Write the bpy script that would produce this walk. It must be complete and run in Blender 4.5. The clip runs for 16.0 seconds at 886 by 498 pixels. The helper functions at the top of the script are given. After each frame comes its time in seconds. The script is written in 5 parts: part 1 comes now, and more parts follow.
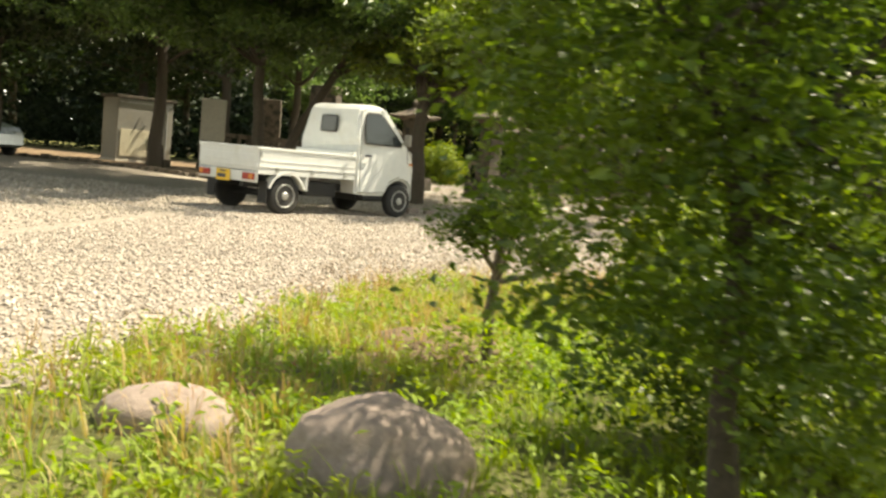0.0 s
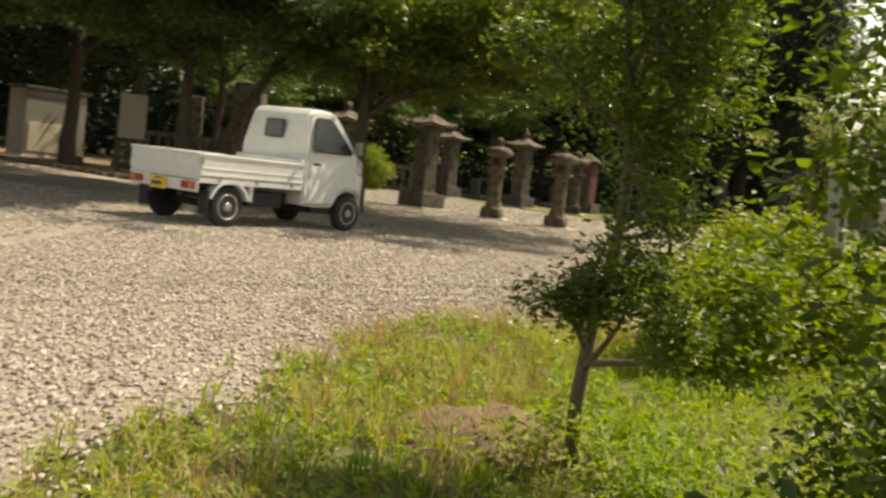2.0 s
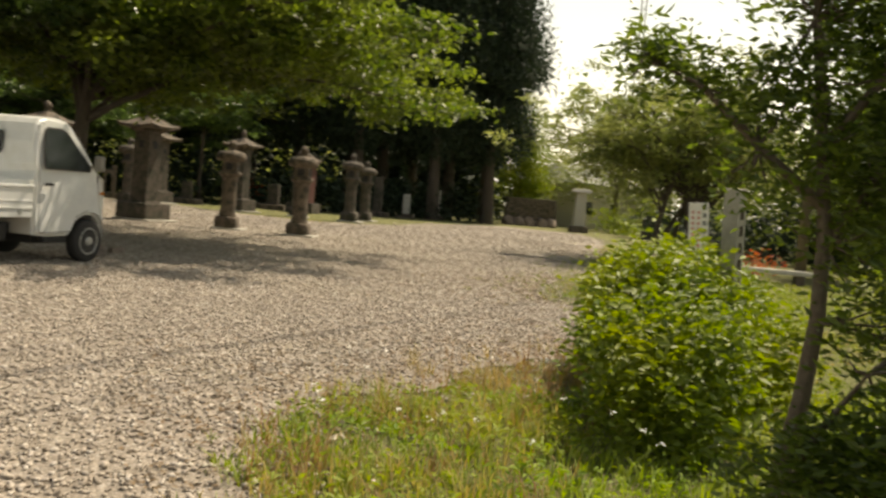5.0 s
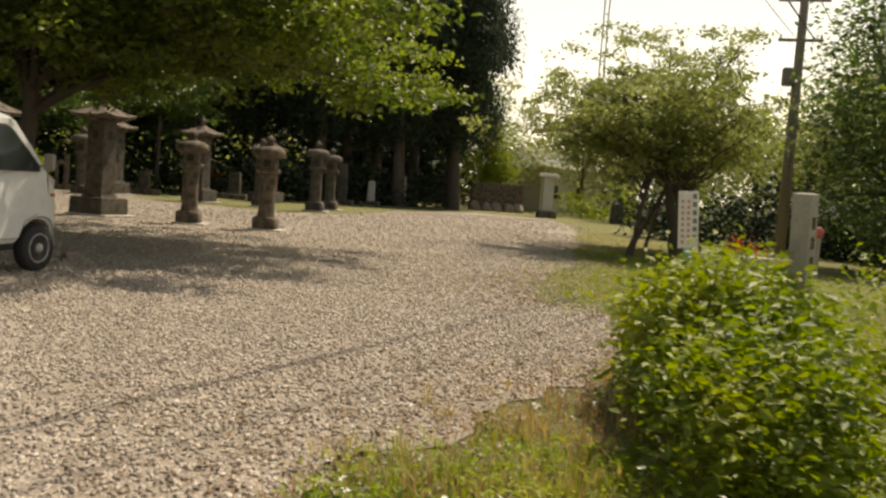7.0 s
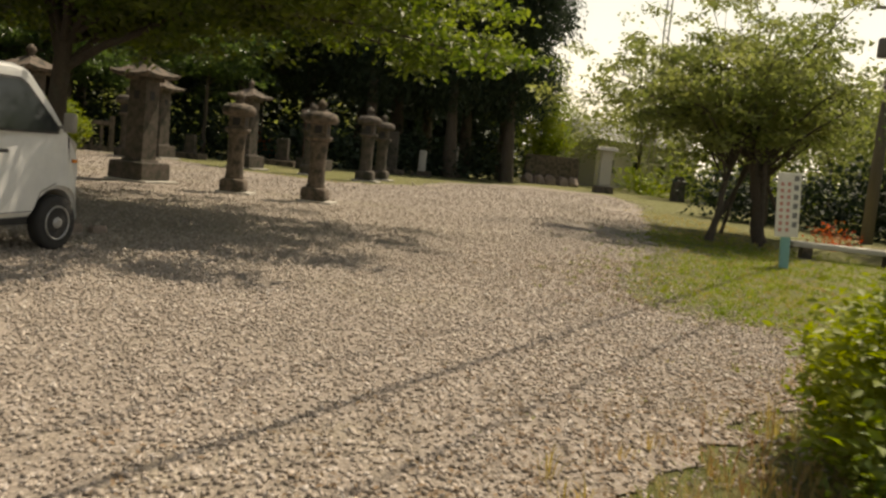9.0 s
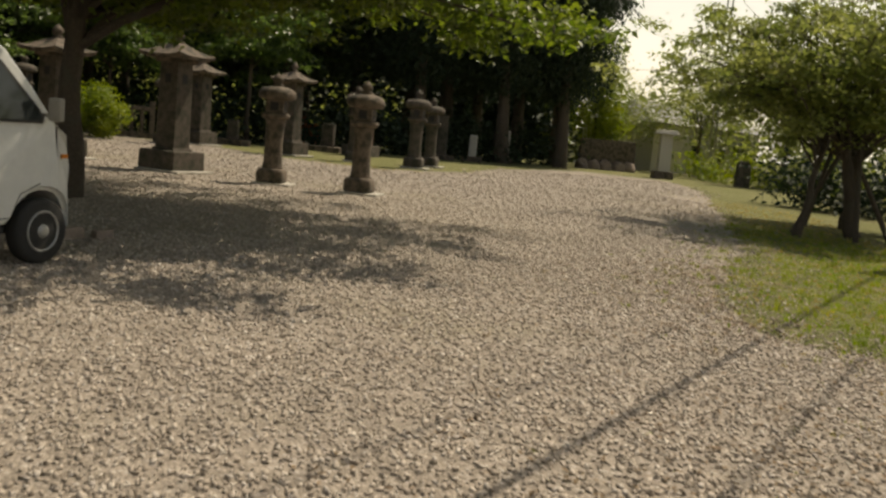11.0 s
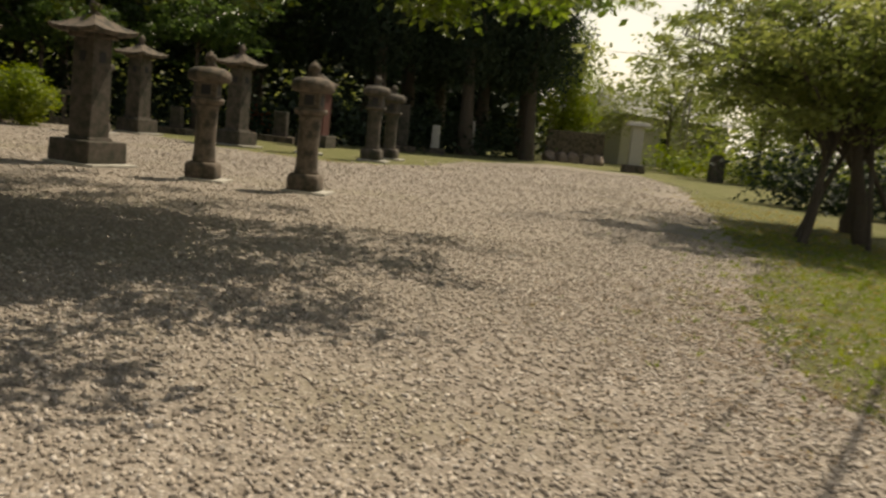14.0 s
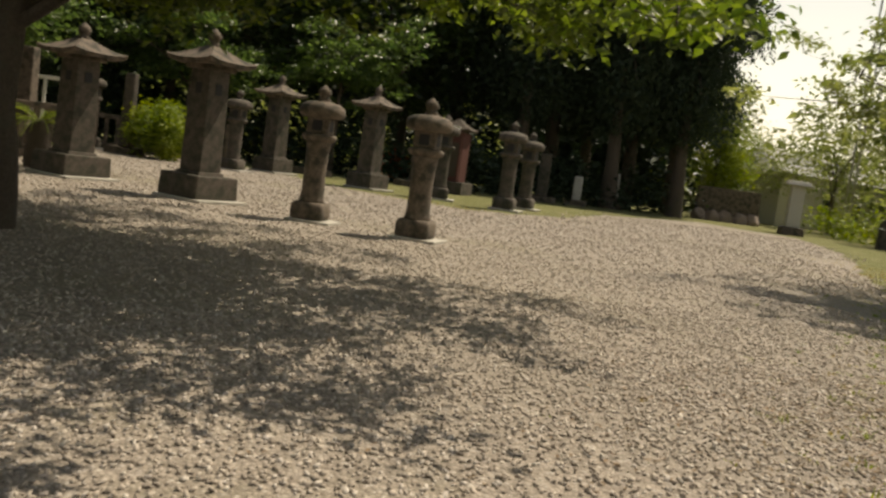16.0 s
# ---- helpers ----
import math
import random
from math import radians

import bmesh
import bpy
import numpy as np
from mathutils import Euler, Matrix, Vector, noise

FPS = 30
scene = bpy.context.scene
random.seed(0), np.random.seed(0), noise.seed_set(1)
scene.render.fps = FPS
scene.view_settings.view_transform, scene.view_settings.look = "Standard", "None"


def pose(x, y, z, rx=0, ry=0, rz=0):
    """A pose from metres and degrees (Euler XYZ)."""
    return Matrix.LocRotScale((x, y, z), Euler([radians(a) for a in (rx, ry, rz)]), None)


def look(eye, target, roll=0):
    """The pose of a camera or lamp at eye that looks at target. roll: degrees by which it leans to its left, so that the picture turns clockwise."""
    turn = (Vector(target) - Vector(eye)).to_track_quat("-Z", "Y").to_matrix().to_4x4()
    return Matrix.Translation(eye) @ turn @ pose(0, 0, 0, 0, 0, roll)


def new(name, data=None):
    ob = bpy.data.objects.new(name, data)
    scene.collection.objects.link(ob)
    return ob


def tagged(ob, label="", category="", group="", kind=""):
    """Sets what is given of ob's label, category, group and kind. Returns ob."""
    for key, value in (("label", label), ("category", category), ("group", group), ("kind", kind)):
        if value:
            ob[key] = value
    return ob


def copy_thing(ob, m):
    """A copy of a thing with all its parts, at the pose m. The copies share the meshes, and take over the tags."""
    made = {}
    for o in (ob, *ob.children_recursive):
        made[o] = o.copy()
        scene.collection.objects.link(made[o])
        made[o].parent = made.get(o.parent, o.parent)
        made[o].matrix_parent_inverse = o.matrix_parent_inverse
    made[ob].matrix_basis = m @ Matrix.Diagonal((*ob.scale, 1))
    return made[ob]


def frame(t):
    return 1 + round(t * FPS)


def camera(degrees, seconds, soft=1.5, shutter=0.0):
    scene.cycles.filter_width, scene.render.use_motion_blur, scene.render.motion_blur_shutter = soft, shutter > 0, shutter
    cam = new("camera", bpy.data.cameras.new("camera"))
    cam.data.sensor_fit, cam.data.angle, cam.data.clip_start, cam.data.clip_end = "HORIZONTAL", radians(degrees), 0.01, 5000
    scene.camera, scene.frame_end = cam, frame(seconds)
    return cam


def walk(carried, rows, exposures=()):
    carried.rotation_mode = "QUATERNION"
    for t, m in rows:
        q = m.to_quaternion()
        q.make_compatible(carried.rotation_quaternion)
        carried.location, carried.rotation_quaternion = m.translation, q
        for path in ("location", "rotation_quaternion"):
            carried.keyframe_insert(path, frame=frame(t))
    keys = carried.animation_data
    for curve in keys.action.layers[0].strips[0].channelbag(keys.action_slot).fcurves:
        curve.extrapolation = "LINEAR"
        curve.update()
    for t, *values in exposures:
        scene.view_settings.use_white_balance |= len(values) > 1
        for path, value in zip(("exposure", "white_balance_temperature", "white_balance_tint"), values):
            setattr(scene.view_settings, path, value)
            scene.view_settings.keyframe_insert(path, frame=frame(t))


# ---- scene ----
cam = camera(51.0, 16.0, soft=2.6, shutter=0.5)
METRES, EYE, TILT, LEAN, TURN = 11.7, 1.5, 0.0, 0.0, -0.6
PATH = [
    (0, (0.548, -0.715, 0.966), (0.4, 1.271, 0.784), 5.4),
    (0.5, (0.266, -0.449, 1.001), (0.11, 1.539, 0.84), 7.3),
    (1, (0.136, -0.152, 1.007), (-0.061, 1.835, 0.895), 7.5),
    (1.5, (0.021, 0.095, 1.038), (-0.151, 2.082, 0.889), 8.3),
    (2, (-0.174, 0.24, 1.07), (-0.132, 2.234, 0.909), 6.9),
    (2.5, (-0.343, 0.426, 1.087), (-0.228, 2.416, 0.921), 6.4),
    (3, (-0.509, 0.657, 1.128), (-0.334, 2.641, 0.952), 6.6),
    (3.5, (-0.689, 0.896, 1.148), (-0.402, 2.868, 0.978), 7.2),
    (4, (-0.833, 1.125, 1.174), (-0.403, 3.072, 1.02), 8.0),
    (4.5, (-0.985, 1.382, 1.239), (-0.507, 3.32, 1.116), 6.8),
    (5, (-1.131, 1.815, 1.218), (-0.458, 3.696, 1.112), 5.1),
    (5.2, (-1.19, 1.879, 1.243), (-0.477, 3.745, 1.135), 5.4),
    (7.3, (-1.11, 3.177, 1.349), (-0.337, 5.017, 1.211), 3.8),
    (7.5, (-1.096, 3.364, 1.336), (-0.274, 5.184, 1.217), 4.4),
    (8, (-1.045, 3.645, 1.349), (-0.233, 5.46, 1.133), 4.3),
    (8.5, (-0.948, 4.132, 1.337), (-0.286, 6.007, 1.126), 4.5),
    (8.7, (-0.92, 4.327, 1.356), (-0.245, 6.199, 1.153), 5.6),
    (10.8, (-0.459, 6.263, 1.399), (0.166, 8.145, 1.141), 6.4),
    (11, (-0.435, 6.402, 1.412), (0.138, 8.301, 1.16), 5.5),
    (11.5, (-0.352, 6.801, 1.404), (0.335, 8.673, 1.248), 5.0),
    (12, (-0.198, 7.194, 1.389), (0.473, 9.068, 1.195), 6.7),
    (12.5, (-0.11, 7.575, 1.393), (0.593, 9.437, 1.195), 7.5),
    (13, (0.007, 7.937, 1.395), (0.764, 9.776, 1.18), 8.5),
    (13.5, (0.17, 8.338, 1.406), (0.847, 10.207, 1.191), 7.5),
    (14, (0.29, 8.751, 1.397), (0.943, 10.623, 1.133), 6.0),
    (14.5, (0.516, 9.287, 1.35), (0.862, 11.252, 1.208), 7.8),
    (15, (0.709, 9.564, 1.356), (1.062, 11.53, 1.256), 9.1),
    (15.5, (0.902, 9.859, 1.342), (1.301, 11.809, 1.148), 8.4),
    (16, (1.144, 10.156, 1.347), (1.488, 12.117, 1.152), 8.0),
]
walk(cam, [(t, look(eye, target, roll)) for t, eye, target, roll in PATH],
     exposures=[(0.0, 1.12, 7700, 4), (0.5, 0.95, 7700, 5), (1.0, 0.52, 7800, 6), (1.5, 0.4, 7800, 7), (2.5, 0.32, 7900, 9), (5.0, 0.12, 7900, 9), (8.0, -0.05, 7900, 13), (11.0, -0.34, 7700, 10), (13.5, -0.34, 7650, 10), (16.0, -0.2, 7600, 10)])

# ---- light ----
SUN_AZ, SUN_EL = 58.0, 60.0
world = bpy.data.worlds.new("sky")
scene.world = world
world.use_nodes = True
wt = world.node_tree
sky = wt.nodes.new("ShaderNodeTexSky")
sky.sky_type, sky.sun_disc = "NISHITA", False
sky.sun_elevation, sky.sun_rotation = radians(SUN_EL), radians(SUN_AZ)
sky.air_density, sky.dust_density, sky.ozone_density = 1.6, 2.5, 0.6
# summer haze: the sky pales towards the whole horizon
way = wt.nodes.new("ShaderNodeTexCoord")
split = wt.nodes.new("ShaderNodeSeparateXYZ")
low = wt.nodes.new("ShaderNodeMapRange")
low.inputs["From Min"].default_value, low.inputs["From Max"].default_value = 0.75, 0.0
power = wt.nodes.new("ShaderNodeMath")
power.operation = "POWER"
power.inputs[1].default_value = 2.2
boost = wt.nodes.new("ShaderNodeMath")
boost.operation = "MULTIPLY"
boost.inputs[1].default_value = 1.25
haze = wt.nodes.new("ShaderNodeBackground")
haze.inputs[0].default_value = (1.0, 0.99, 0.97, 1)
both = wt.nodes.new("ShaderNodeAddShader")
wt.links.new(way.outputs["Generated"], split.inputs[0])
wt.links.new(split.outputs[2], low.inputs["Value"])
wt.links.new(low.outputs[0], power.inputs[0])
wt.links.new(power.outputs[0], boost.inputs[0])
wt.links.new(boost.outputs[0], haze.inputs[1])
wt.links.new(sky.outputs[0], wt.nodes["Background"].inputs[0])
wt.nodes["Background"].inputs[1].default_value = 0.075
wt.links.new(wt.nodes["Background"].outputs[0], both.inputs[0])
wt.links.new(haze.outputs[0], both.inputs[1])
wt.links.new(both.outputs[0], wt.nodes["World Output"].inputs[0])
sun_dir = Vector((math.sin(radians(SUN_AZ)) * math.cos(radians(SUN_EL)), math.cos(radians(SUN_AZ)) * math.cos(radians(SUN_EL)), math.sin(radians(SUN_EL))))
sun = new("sun", bpy.data.lights.new("sun", "SUN"))
sun.data.energy, sun.data.angle, sun.data.color = 5.6, radians(0.55), (1.0, 0.94, 0.84)
sun.matrix_world = look(sun_dir * 60, (0, 0, 0))

# ---- materials ----
def nodes_of(name):
    m = bpy.data.materials.new(name)
    m.use_nodes = True
    t = m.node_tree
    return m, t, t.nodes["Principled BSDF"]


def node(t, kind, **values):
    n = t.nodes.new(kind)
    for key, value in values.items():
        n.inputs[key].default_value = value
    return n


def mixed(t, a, b, fac):
    """A colour mixed from a and b (colours or sockets) by a socket or number."""
    n = t.nodes.new("ShaderNodeMix")
    n.data_type = "RGBA"
    for i, v in ((0, fac), (6, a), (7, b)):
        if isinstance(v, bpy.types.NodeSocket):
            t.links.new(v, n.inputs[i])
        else:
            n.inputs[i].default_value = (*v, 1) if isinstance(v, tuple) else v
    return n.outputs[2]


def stepped(t, socket, lo, hi):
    n = node(t, "ShaderNodeMapRange", **{"From Min": lo, "From Max": hi})
    t.links.new(socket, n.inputs["Value"])
    return n.outputs[0]


def noisy(t, coords, scale, detail=4.0, rough=0.6):
    n = node(t, "ShaderNodeTexNoise", Scale=scale, Detail=detail, Roughness=rough)
    t.links.new(coords, n.inputs["Vector"])
    return n.outputs["Fac"]


def surface(name, a, b, stain, rough=0.8, coarse=1.5, fine=25.0, bump=0.3, metal=0.0, depth=0.01, stains=(0.55, 0.75), piece=0.0):
    """A paint or stone: two tones in fine grain, large stains, fine relief. piece: how far each object differs."""
    m, t, p = nodes_of(name)
    co = t.nodes.new("ShaderNodeTexCoord").outputs["Object"]
    big, small = noisy(t, co, coarse), noisy(t, co, fine, 6.0, 0.7)
    colour = mixed(t, a, b, stepped(t, small, 0.3, 0.7))
    colour = mixed(t, colour, stain, stepped(t, big, *stains))
    if piece:
        info = t.nodes.new("ShaderNodeObjectInfo")
        hsv = node(t, "ShaderNodeHueSaturation")
        t.links.new(colour, hsv.inputs["Color"])
        t.links.new(stepped_to(t, info.outputs["Random"], 1 - piece, 1 + piece), hsv.inputs["Value"])
        colour = hsv.outputs[0]
    t.links.new(colour, p.inputs["Base Color"])
    rr = stepped_to(t, small, max(rough - 0.12, 0.02), min(rough + 0.12, 1.0))
    t.links.new(rr, p.inputs["Roughness"])
    p.inputs["Metallic"].default_value = metal
    bn = node(t, "ShaderNodeBump", Strength=bump, Distance=depth)
    t.links.new(small, bn.inputs["Height"])
    t.links.new(bn.outputs[0], p.inputs["Normal"])
    return m


def stepped_to(t, socket, lo, hi):
    n = node(t, "ShaderNodeMapRange", **{"From Min": 0.0, "From Max": 1.0, "To Min": lo, "To Max": hi})
    t.links.new(socket, n.inputs["Value"])
    return n.outputs[0]


def leafy(name, a, b, c, thin=0.45, gloss=0.45):
    """Leaves: each island takes its own green; light comes through them."""
    m, t, p = nodes_of(name)
    isl = t.nodes.new("ShaderNodeNewGeometry").outputs["Random Per Island"]
    colour = mixed(t, a, b, isl)
    co = t.nodes.new("ShaderNodeTexCoord").outputs["Object"]
    colour = mixed(t, colour, c, stepped(t, noisy(t, co, 0.9, 2.0), 0.42, 0.68))
    t.links.new(colour, p.inputs["Base Color"])
    p.inputs["Roughness"].default_value = gloss
    tr = t.nodes.new("ShaderNodeBsdfTranslucent")
    bright = node(t, "ShaderNodeHueSaturation", Saturation=1.15, Value=1.5)
    t.links.new(colour, bright.inputs["Color"])
    t.links.new(bright.outputs[0], tr.inputs["Color"])
    mx = node(t, "ShaderNodeMixShader", Fac=thin)
    t.links.new(p.outputs[0], mx.inputs[1])
    t.links.new(tr.outputs[0], mx.inputs[2])
    t.links.new(mx.outputs[0], t.nodes["Material Output"].inputs["Surface"])
    return m


def gravel_material(name, stones):
    """Crushed stone: a cell pattern for the sheet, one tone a stone for loose stones."""
    m, t, p = nodes_of(name)
    co = t.nodes.new("ShaderNodeTexCoord").outputs["Object"]
    if stones:
        fac = t.nodes.new("ShaderNodeNewGeometry").outputs["Random Per Island"]
    else:
        vor = node(t, "ShaderNodeTexVoronoi", Scale=40.0, Randomness=1.0)
        t.links.new(co, vor.inputs["Vector"])
        sep = t.nodes.new("ShaderNodeSeparateColor")
        t.links.new(vor.outputs["Color"], sep.inputs[0])
        fac = sep.outputs[0]
    ramp = t.nodes.new("ShaderNodeValToRGB")
    el = ramp.color_ramp.elements
    el[0].position, el[0].color = 0.0, (0.20, 0.165, 0.13, 1)
    el[1].position, el[1].color = 1.0, (0.60, 0.54, 0.46, 1)
    for pos, col in ((0.3, (0.34, 0.29, 0.235, 1)), (0.7, (0.46, 0.395, 0.325, 1)), (0.88, (0.43, 0.385, 0.34, 1))):
        e = el.new(pos)
        e.color = col
    t.links.new(fac, ramp.inputs[0])
    colour = ramp.outputs[0]
    patch = noisy(t, co, 0.35, 3.0)
    colour = mixed(t, colour, (0.31, 0.27, 0.22), stepped_to(t, stepped(t, patch, 0.45, 0.7), 0.0, 0.45))
    if not stones:
        clods = noisy(t, co, 5.0, 5.0, 0.75)
        colour = mixed(t, colour, (0.17, 0.145, 0.11), stepped_to(t, stepped(t, clods, 0.38, 0.68), 0.0, 0.75))
        colour = mixed(t, colour, (0.20, 0.185, 0.085), stepped_to(t, stepped(t, noisy(t, co, 0.22, 5.0, 0.7), 0.52, 0.68), 0.0, 0.5))
        edge = stepped(t, vor.outputs["Distance"], 0.25, 0.75)
        colour = mixed(t, colour, (0.16, 0.13, 0.10), stepped_to(t, edge, 0.0, 0.6))
        bn = node(t, "ShaderNodeBump", Strength=0.9, Distance=0.013)
        bn.invert = True
        t.links.new(vor.outputs["Distance"], bn.inputs["Height"])
        t.links.new(bn.outputs[0], p.inputs["Normal"])
    t.links.new(colour, p.inputs["Base Color"])
    p.inputs["Roughness"].default_value = 0.85
    return m


def earth_material():
    """Ground under the grass: soil and short turf in patches."""
    m, t, p = nodes_of("turf")
    co = t.nodes.new("ShaderNodeTexCoord").outputs["Object"]
    fine = noisy(t, co, 30.0, 6.0, 0.75)
    turf = mixed(t, (0.075, 0.085, 0.020), (0.20, 0.205, 0.055), stepped(t, fine, 0.3, 0.7))
    dry = mixed(t, turf, (0.27, 0.215, 0.12), stepped_to(t, stepped(t, noisy(t, co, 0.8, 4.0), 0.5, 0.72), 0.0, 0.75))
    dry = mixed(t, dry, (0.12, 0.12, 0.035), stepped_to(t, stepped(t, noisy(t, co, 4.0, 6.0, 0.7), 0.45, 0.6), 0.0, 0.7))
    dry = mixed(t, dry, (0.30, 0.25, 0.14), stepped_to(t, stepped(t, noisy(t, co, 9.0, 6.0, 0.75), 0.54, 0.66), 0.0, 0.6))
    t.links.new(dry, p.inputs["Base Color"])
    p.inputs["Roughness"].default_value = 0.95
    bn = node(t, "ShaderNodeBump", Strength=0.8, Distance=0.05)
    t.links.new(fine, bn.inputs["Height"])
    t.links.new(bn.outputs[0], p.inputs["Normal"])
    return m


def plain(name, colour, rough=0.5, metal=0.0):
    m, t, p = nodes_of(name)
    p.inputs["Base Color"].default_value = (*colour, 1)
    p.inputs["Roughness"].default_value, p.inputs["Metallic"].default_value = rough, metal
    return m


M_EARTH, M_SHEET, M_STONES = earth_material(), gravel_material("gravel_sheet", False), gravel_material("gravel_stones", True)
M_GRANITE = surface("weathered_granite", (0.074, 0.056, 0.041), (0.185, 0.145, 0.108), (0.042, 0.037, 0.025), 0.9, 5.0, 28, 0.8, stains=(0.45, 0.62))
M_GRANITE_DARK = surface("dark_mossy_granite", (0.050, 0.040, 0.030), (0.13, 0.105, 0.082), (0.036, 0.036, 0.022), 0.9, 4.5, 28, 0.8, stains=(0.42, 0.62))
M_PALE = surface("pale_concrete", (0.40, 0.38, 0.33), (0.50, 0.47, 0.41), (0.27, 0.26, 0.21), 0.85, 2.0, 30, 0.3)
M_ROCK = surface("field_rock", (0.22, 0.165, 0.135), (0.33, 0.26, 0.215), (0.15, 0.125, 0.105), 0.85, 3.0, 35, 0.6, depth=0.02)
M_BARK = surface("bark", (0.045, 0.034, 0.025), (0.10, 0.078, 0.058), (0.07, 0.07, 0.05), 0.95, 3.0, 28, 0.9, depth=0.03)
M_TWIG = surface("pale_bark", (0.085, 0.065, 0.045), (0.15, 0.12, 0.085), (0.09, 0.09, 0.06), 0.9, 4.0, 40, 0.6)
M_CHERRY = leafy("cherry_leaves", (0.042, 0.074, 0.012), (0.140, 0.185, 0.032), (0.165, 0.205, 0.038), 0.5)
# thin leaves, lightened so that haze and sun are in the colour
M_LIGHTLEAF = leafy("thin_lightened_leaves", (0.095, 0.125, 0.034), (0.19, 0.22, 0.070), (0.23, 0.245, 0.085), 0.58)
# greens set very dark: the shade beneath the crowns is in the colour
M_DARKLEAF = leafy("shaded_woodland_leaves", (0.013, 0.027, 0.006), (0.042, 0.064, 0.012), (0.022, 0.042, 0.008), 0.25)
# the cedars' needles; in woods and undergrowth this dark stands in for shade
M_CEDAR_AND_SHADE = leafy("cedar_needles_and_shade", (0.010, 0.022, 0.009), (0.026, 0.046, 0.015), (0.016, 0.030, 0.010), 0.15, 0.7)
# darker, less yellow copy of the cherry leaves, with shade in its tones
M_SHADED_LEAF = leafy("shaded_dull_green_leaves", (0.022, 0.050, 0.014), (0.130, 0.185, 0.055), (0.105, 0.155, 0.042), 0.5, 0.34)
M_SHRUB = leafy("shrub_leaves", (0.080, 0.125, 0.014), (0.20, 0.255, 0.030), (0.24, 0.27, 0.035), 0.4, 0.55)
M_PODO = leafy("podocarp_leaves", (0.045, 0.070, 0.012), (0.140, 0.190, 0.034), (0.115, 0.145, 0.026), 0.52, 0.38)
M_MAPLE = leafy("garden_leaves", (0.036, 0.068, 0.012), (0.125, 0.175, 0.028), (0.165, 0.21, 0.032), 0.52, 0.42)
M_LITTER = leafy("fallen_leaves", (0.12, 0.075, 0.04), (0.27, 0.18, 0.10), (0.17, 0.12, 0.06), 0.1, 0.8)
M_WEED = leafy("weed_leaves", (0.11, 0.19, 0.016), (0.25, 0.34, 0.035), (0.30, 0.33, 0.05), 0.4, 0.7)
M_RUST = leafy("rusty_seedheads", (0.27, 0.14, 0.065), (0.36, 0.21, 0.10), (0.30, 0.22, 0.09), 0.3, 0.7)
M_FLOWER = leafy("orange_flowers", (0.55, 0.10, 0.03), (0.62, 0.20, 0.05), (0.50, 0.06, 0.04), 0.3, 0.6)
M_PETAL = leafy("white_petals", (0.75, 0.74, 0.70), (0.80, 0.80, 0.76), (0.72, 0.70, 0.66), 0.3, 0.6)
M_WALL = surface("beige_render", (0.50, 0.47, 0.41), (0.56, 0.53, 0.47), (0.42, 0.39, 0.33), 0.8, 0.6, 8, 0.1)
M_TILE = surface("grey_roof_tiles", (0.20, 0.20, 0.20), (0.28, 0.28, 0.28), (0.16, 0.15, 0.14), 0.6, 1.0, 14, 0.3)
M_CAR = surface("silver_car_paint", (0.50, 0.52, 0.53), (0.55, 0.57, 0.58), (0.45, 0.46, 0.46), 0.25, 1.5, 9, 0.01, 0.3)
M_GRASS = leafy("grass_blades", (0.13, 0.185, 0.018), (0.24, 0.32, 0.038), (0.27, 0.29, 0.052), 0.42, 0.6)
M_DRY = leafy("dry_grass", (0.33, 0.25, 0.085), (0.46, 0.34, 0.14), (0.36, 0.32, 0.09), 0.35, 0.6)
M_WHITE = surface("white_truck_paint", (0.57, 0.575, 0.56), (0.64, 0.645, 0.62), (0.50, 0.49, 0.43), 0.38, 1.4, 9, 0.02)
M_GLASS = plain("dark_window_glass", (0.02, 0.025, 0.025), 0.05)
M_RUBBER = surface("rubber", (0.018, 0.018, 0.018), (0.03, 0.029, 0.027), (0.05, 0.045, 0.038), 0.85, 4, 30, 0.3)
M_STEEL = surface("grey_steel", (0.32, 0.32, 0.31), (0.42, 0.42, 0.40), (0.22, 0.19, 0.16), 0.45, 6, 40, 0.15, 0.6)
M_BLACK = plain("black_underbody", (0.015, 0.015, 0.015), 0.7)
M_RED = plain("red_lamp_lens", (0.30, 0.02, 0.015), 0.2)
M_ORANGE = plain("amber_lamp_lens", (0.55, 0.18, 0.03), 0.2)
M_YELLOW = plain("yellow_plate", (0.72, 0.44, 0.03), 0.45)
M_SHED = surface("grey_shed_sheet", (0.20, 0.19, 0.165), (0.26, 0.245, 0.21), (0.24, 0.215, 0.17), 0.6, 1.2, 12, 0.1)
M_CREAM = surface("cream_panel", (0.50, 0.45, 0.33), (0.57, 0.52, 0.39), (0.36, 0.31, 0.21), 0.6, 2, 15, 0.1)
M_TEAL = surface("teal_paint", (0.14, 0.33, 0.32), (0.19, 0.40, 0.38), (0.12, 0.22, 0.20), 0.5, 4, 20, 0.1)
M_SIGN = surface("white_sign_board", (0.62, 0.60, 0.55), (0.70, 0.68, 0.62), (0.50, 0.47, 0.41), 0.55, 3, 20, 0.05)
M_WOOD = surface("grey_weathered_wood", (0.27, 0.25, 0.21), (0.38, 0.355, 0.30), (0.20, 0.185, 0.15), 0.85, 3, 45, 0.4)
M_REDWOOD = surface("dark_red_wood", (0.075, 0.024, 0.018), (0.11, 0.036, 0.026), (0.05, 0.02, 0.015), 0.7, 3, 30, 0.3)
M_SOIL = surface("dry_brown_soil", (0.13, 0.085, 0.05), (0.24, 0.165, 0.095), (0.09, 0.062, 0.038), 0.95, 3.0, 40, 0.8, depth=0.03)
M_INK = plain("dark_sign_ink", (0.05, 0.05, 0.06), 0.6)
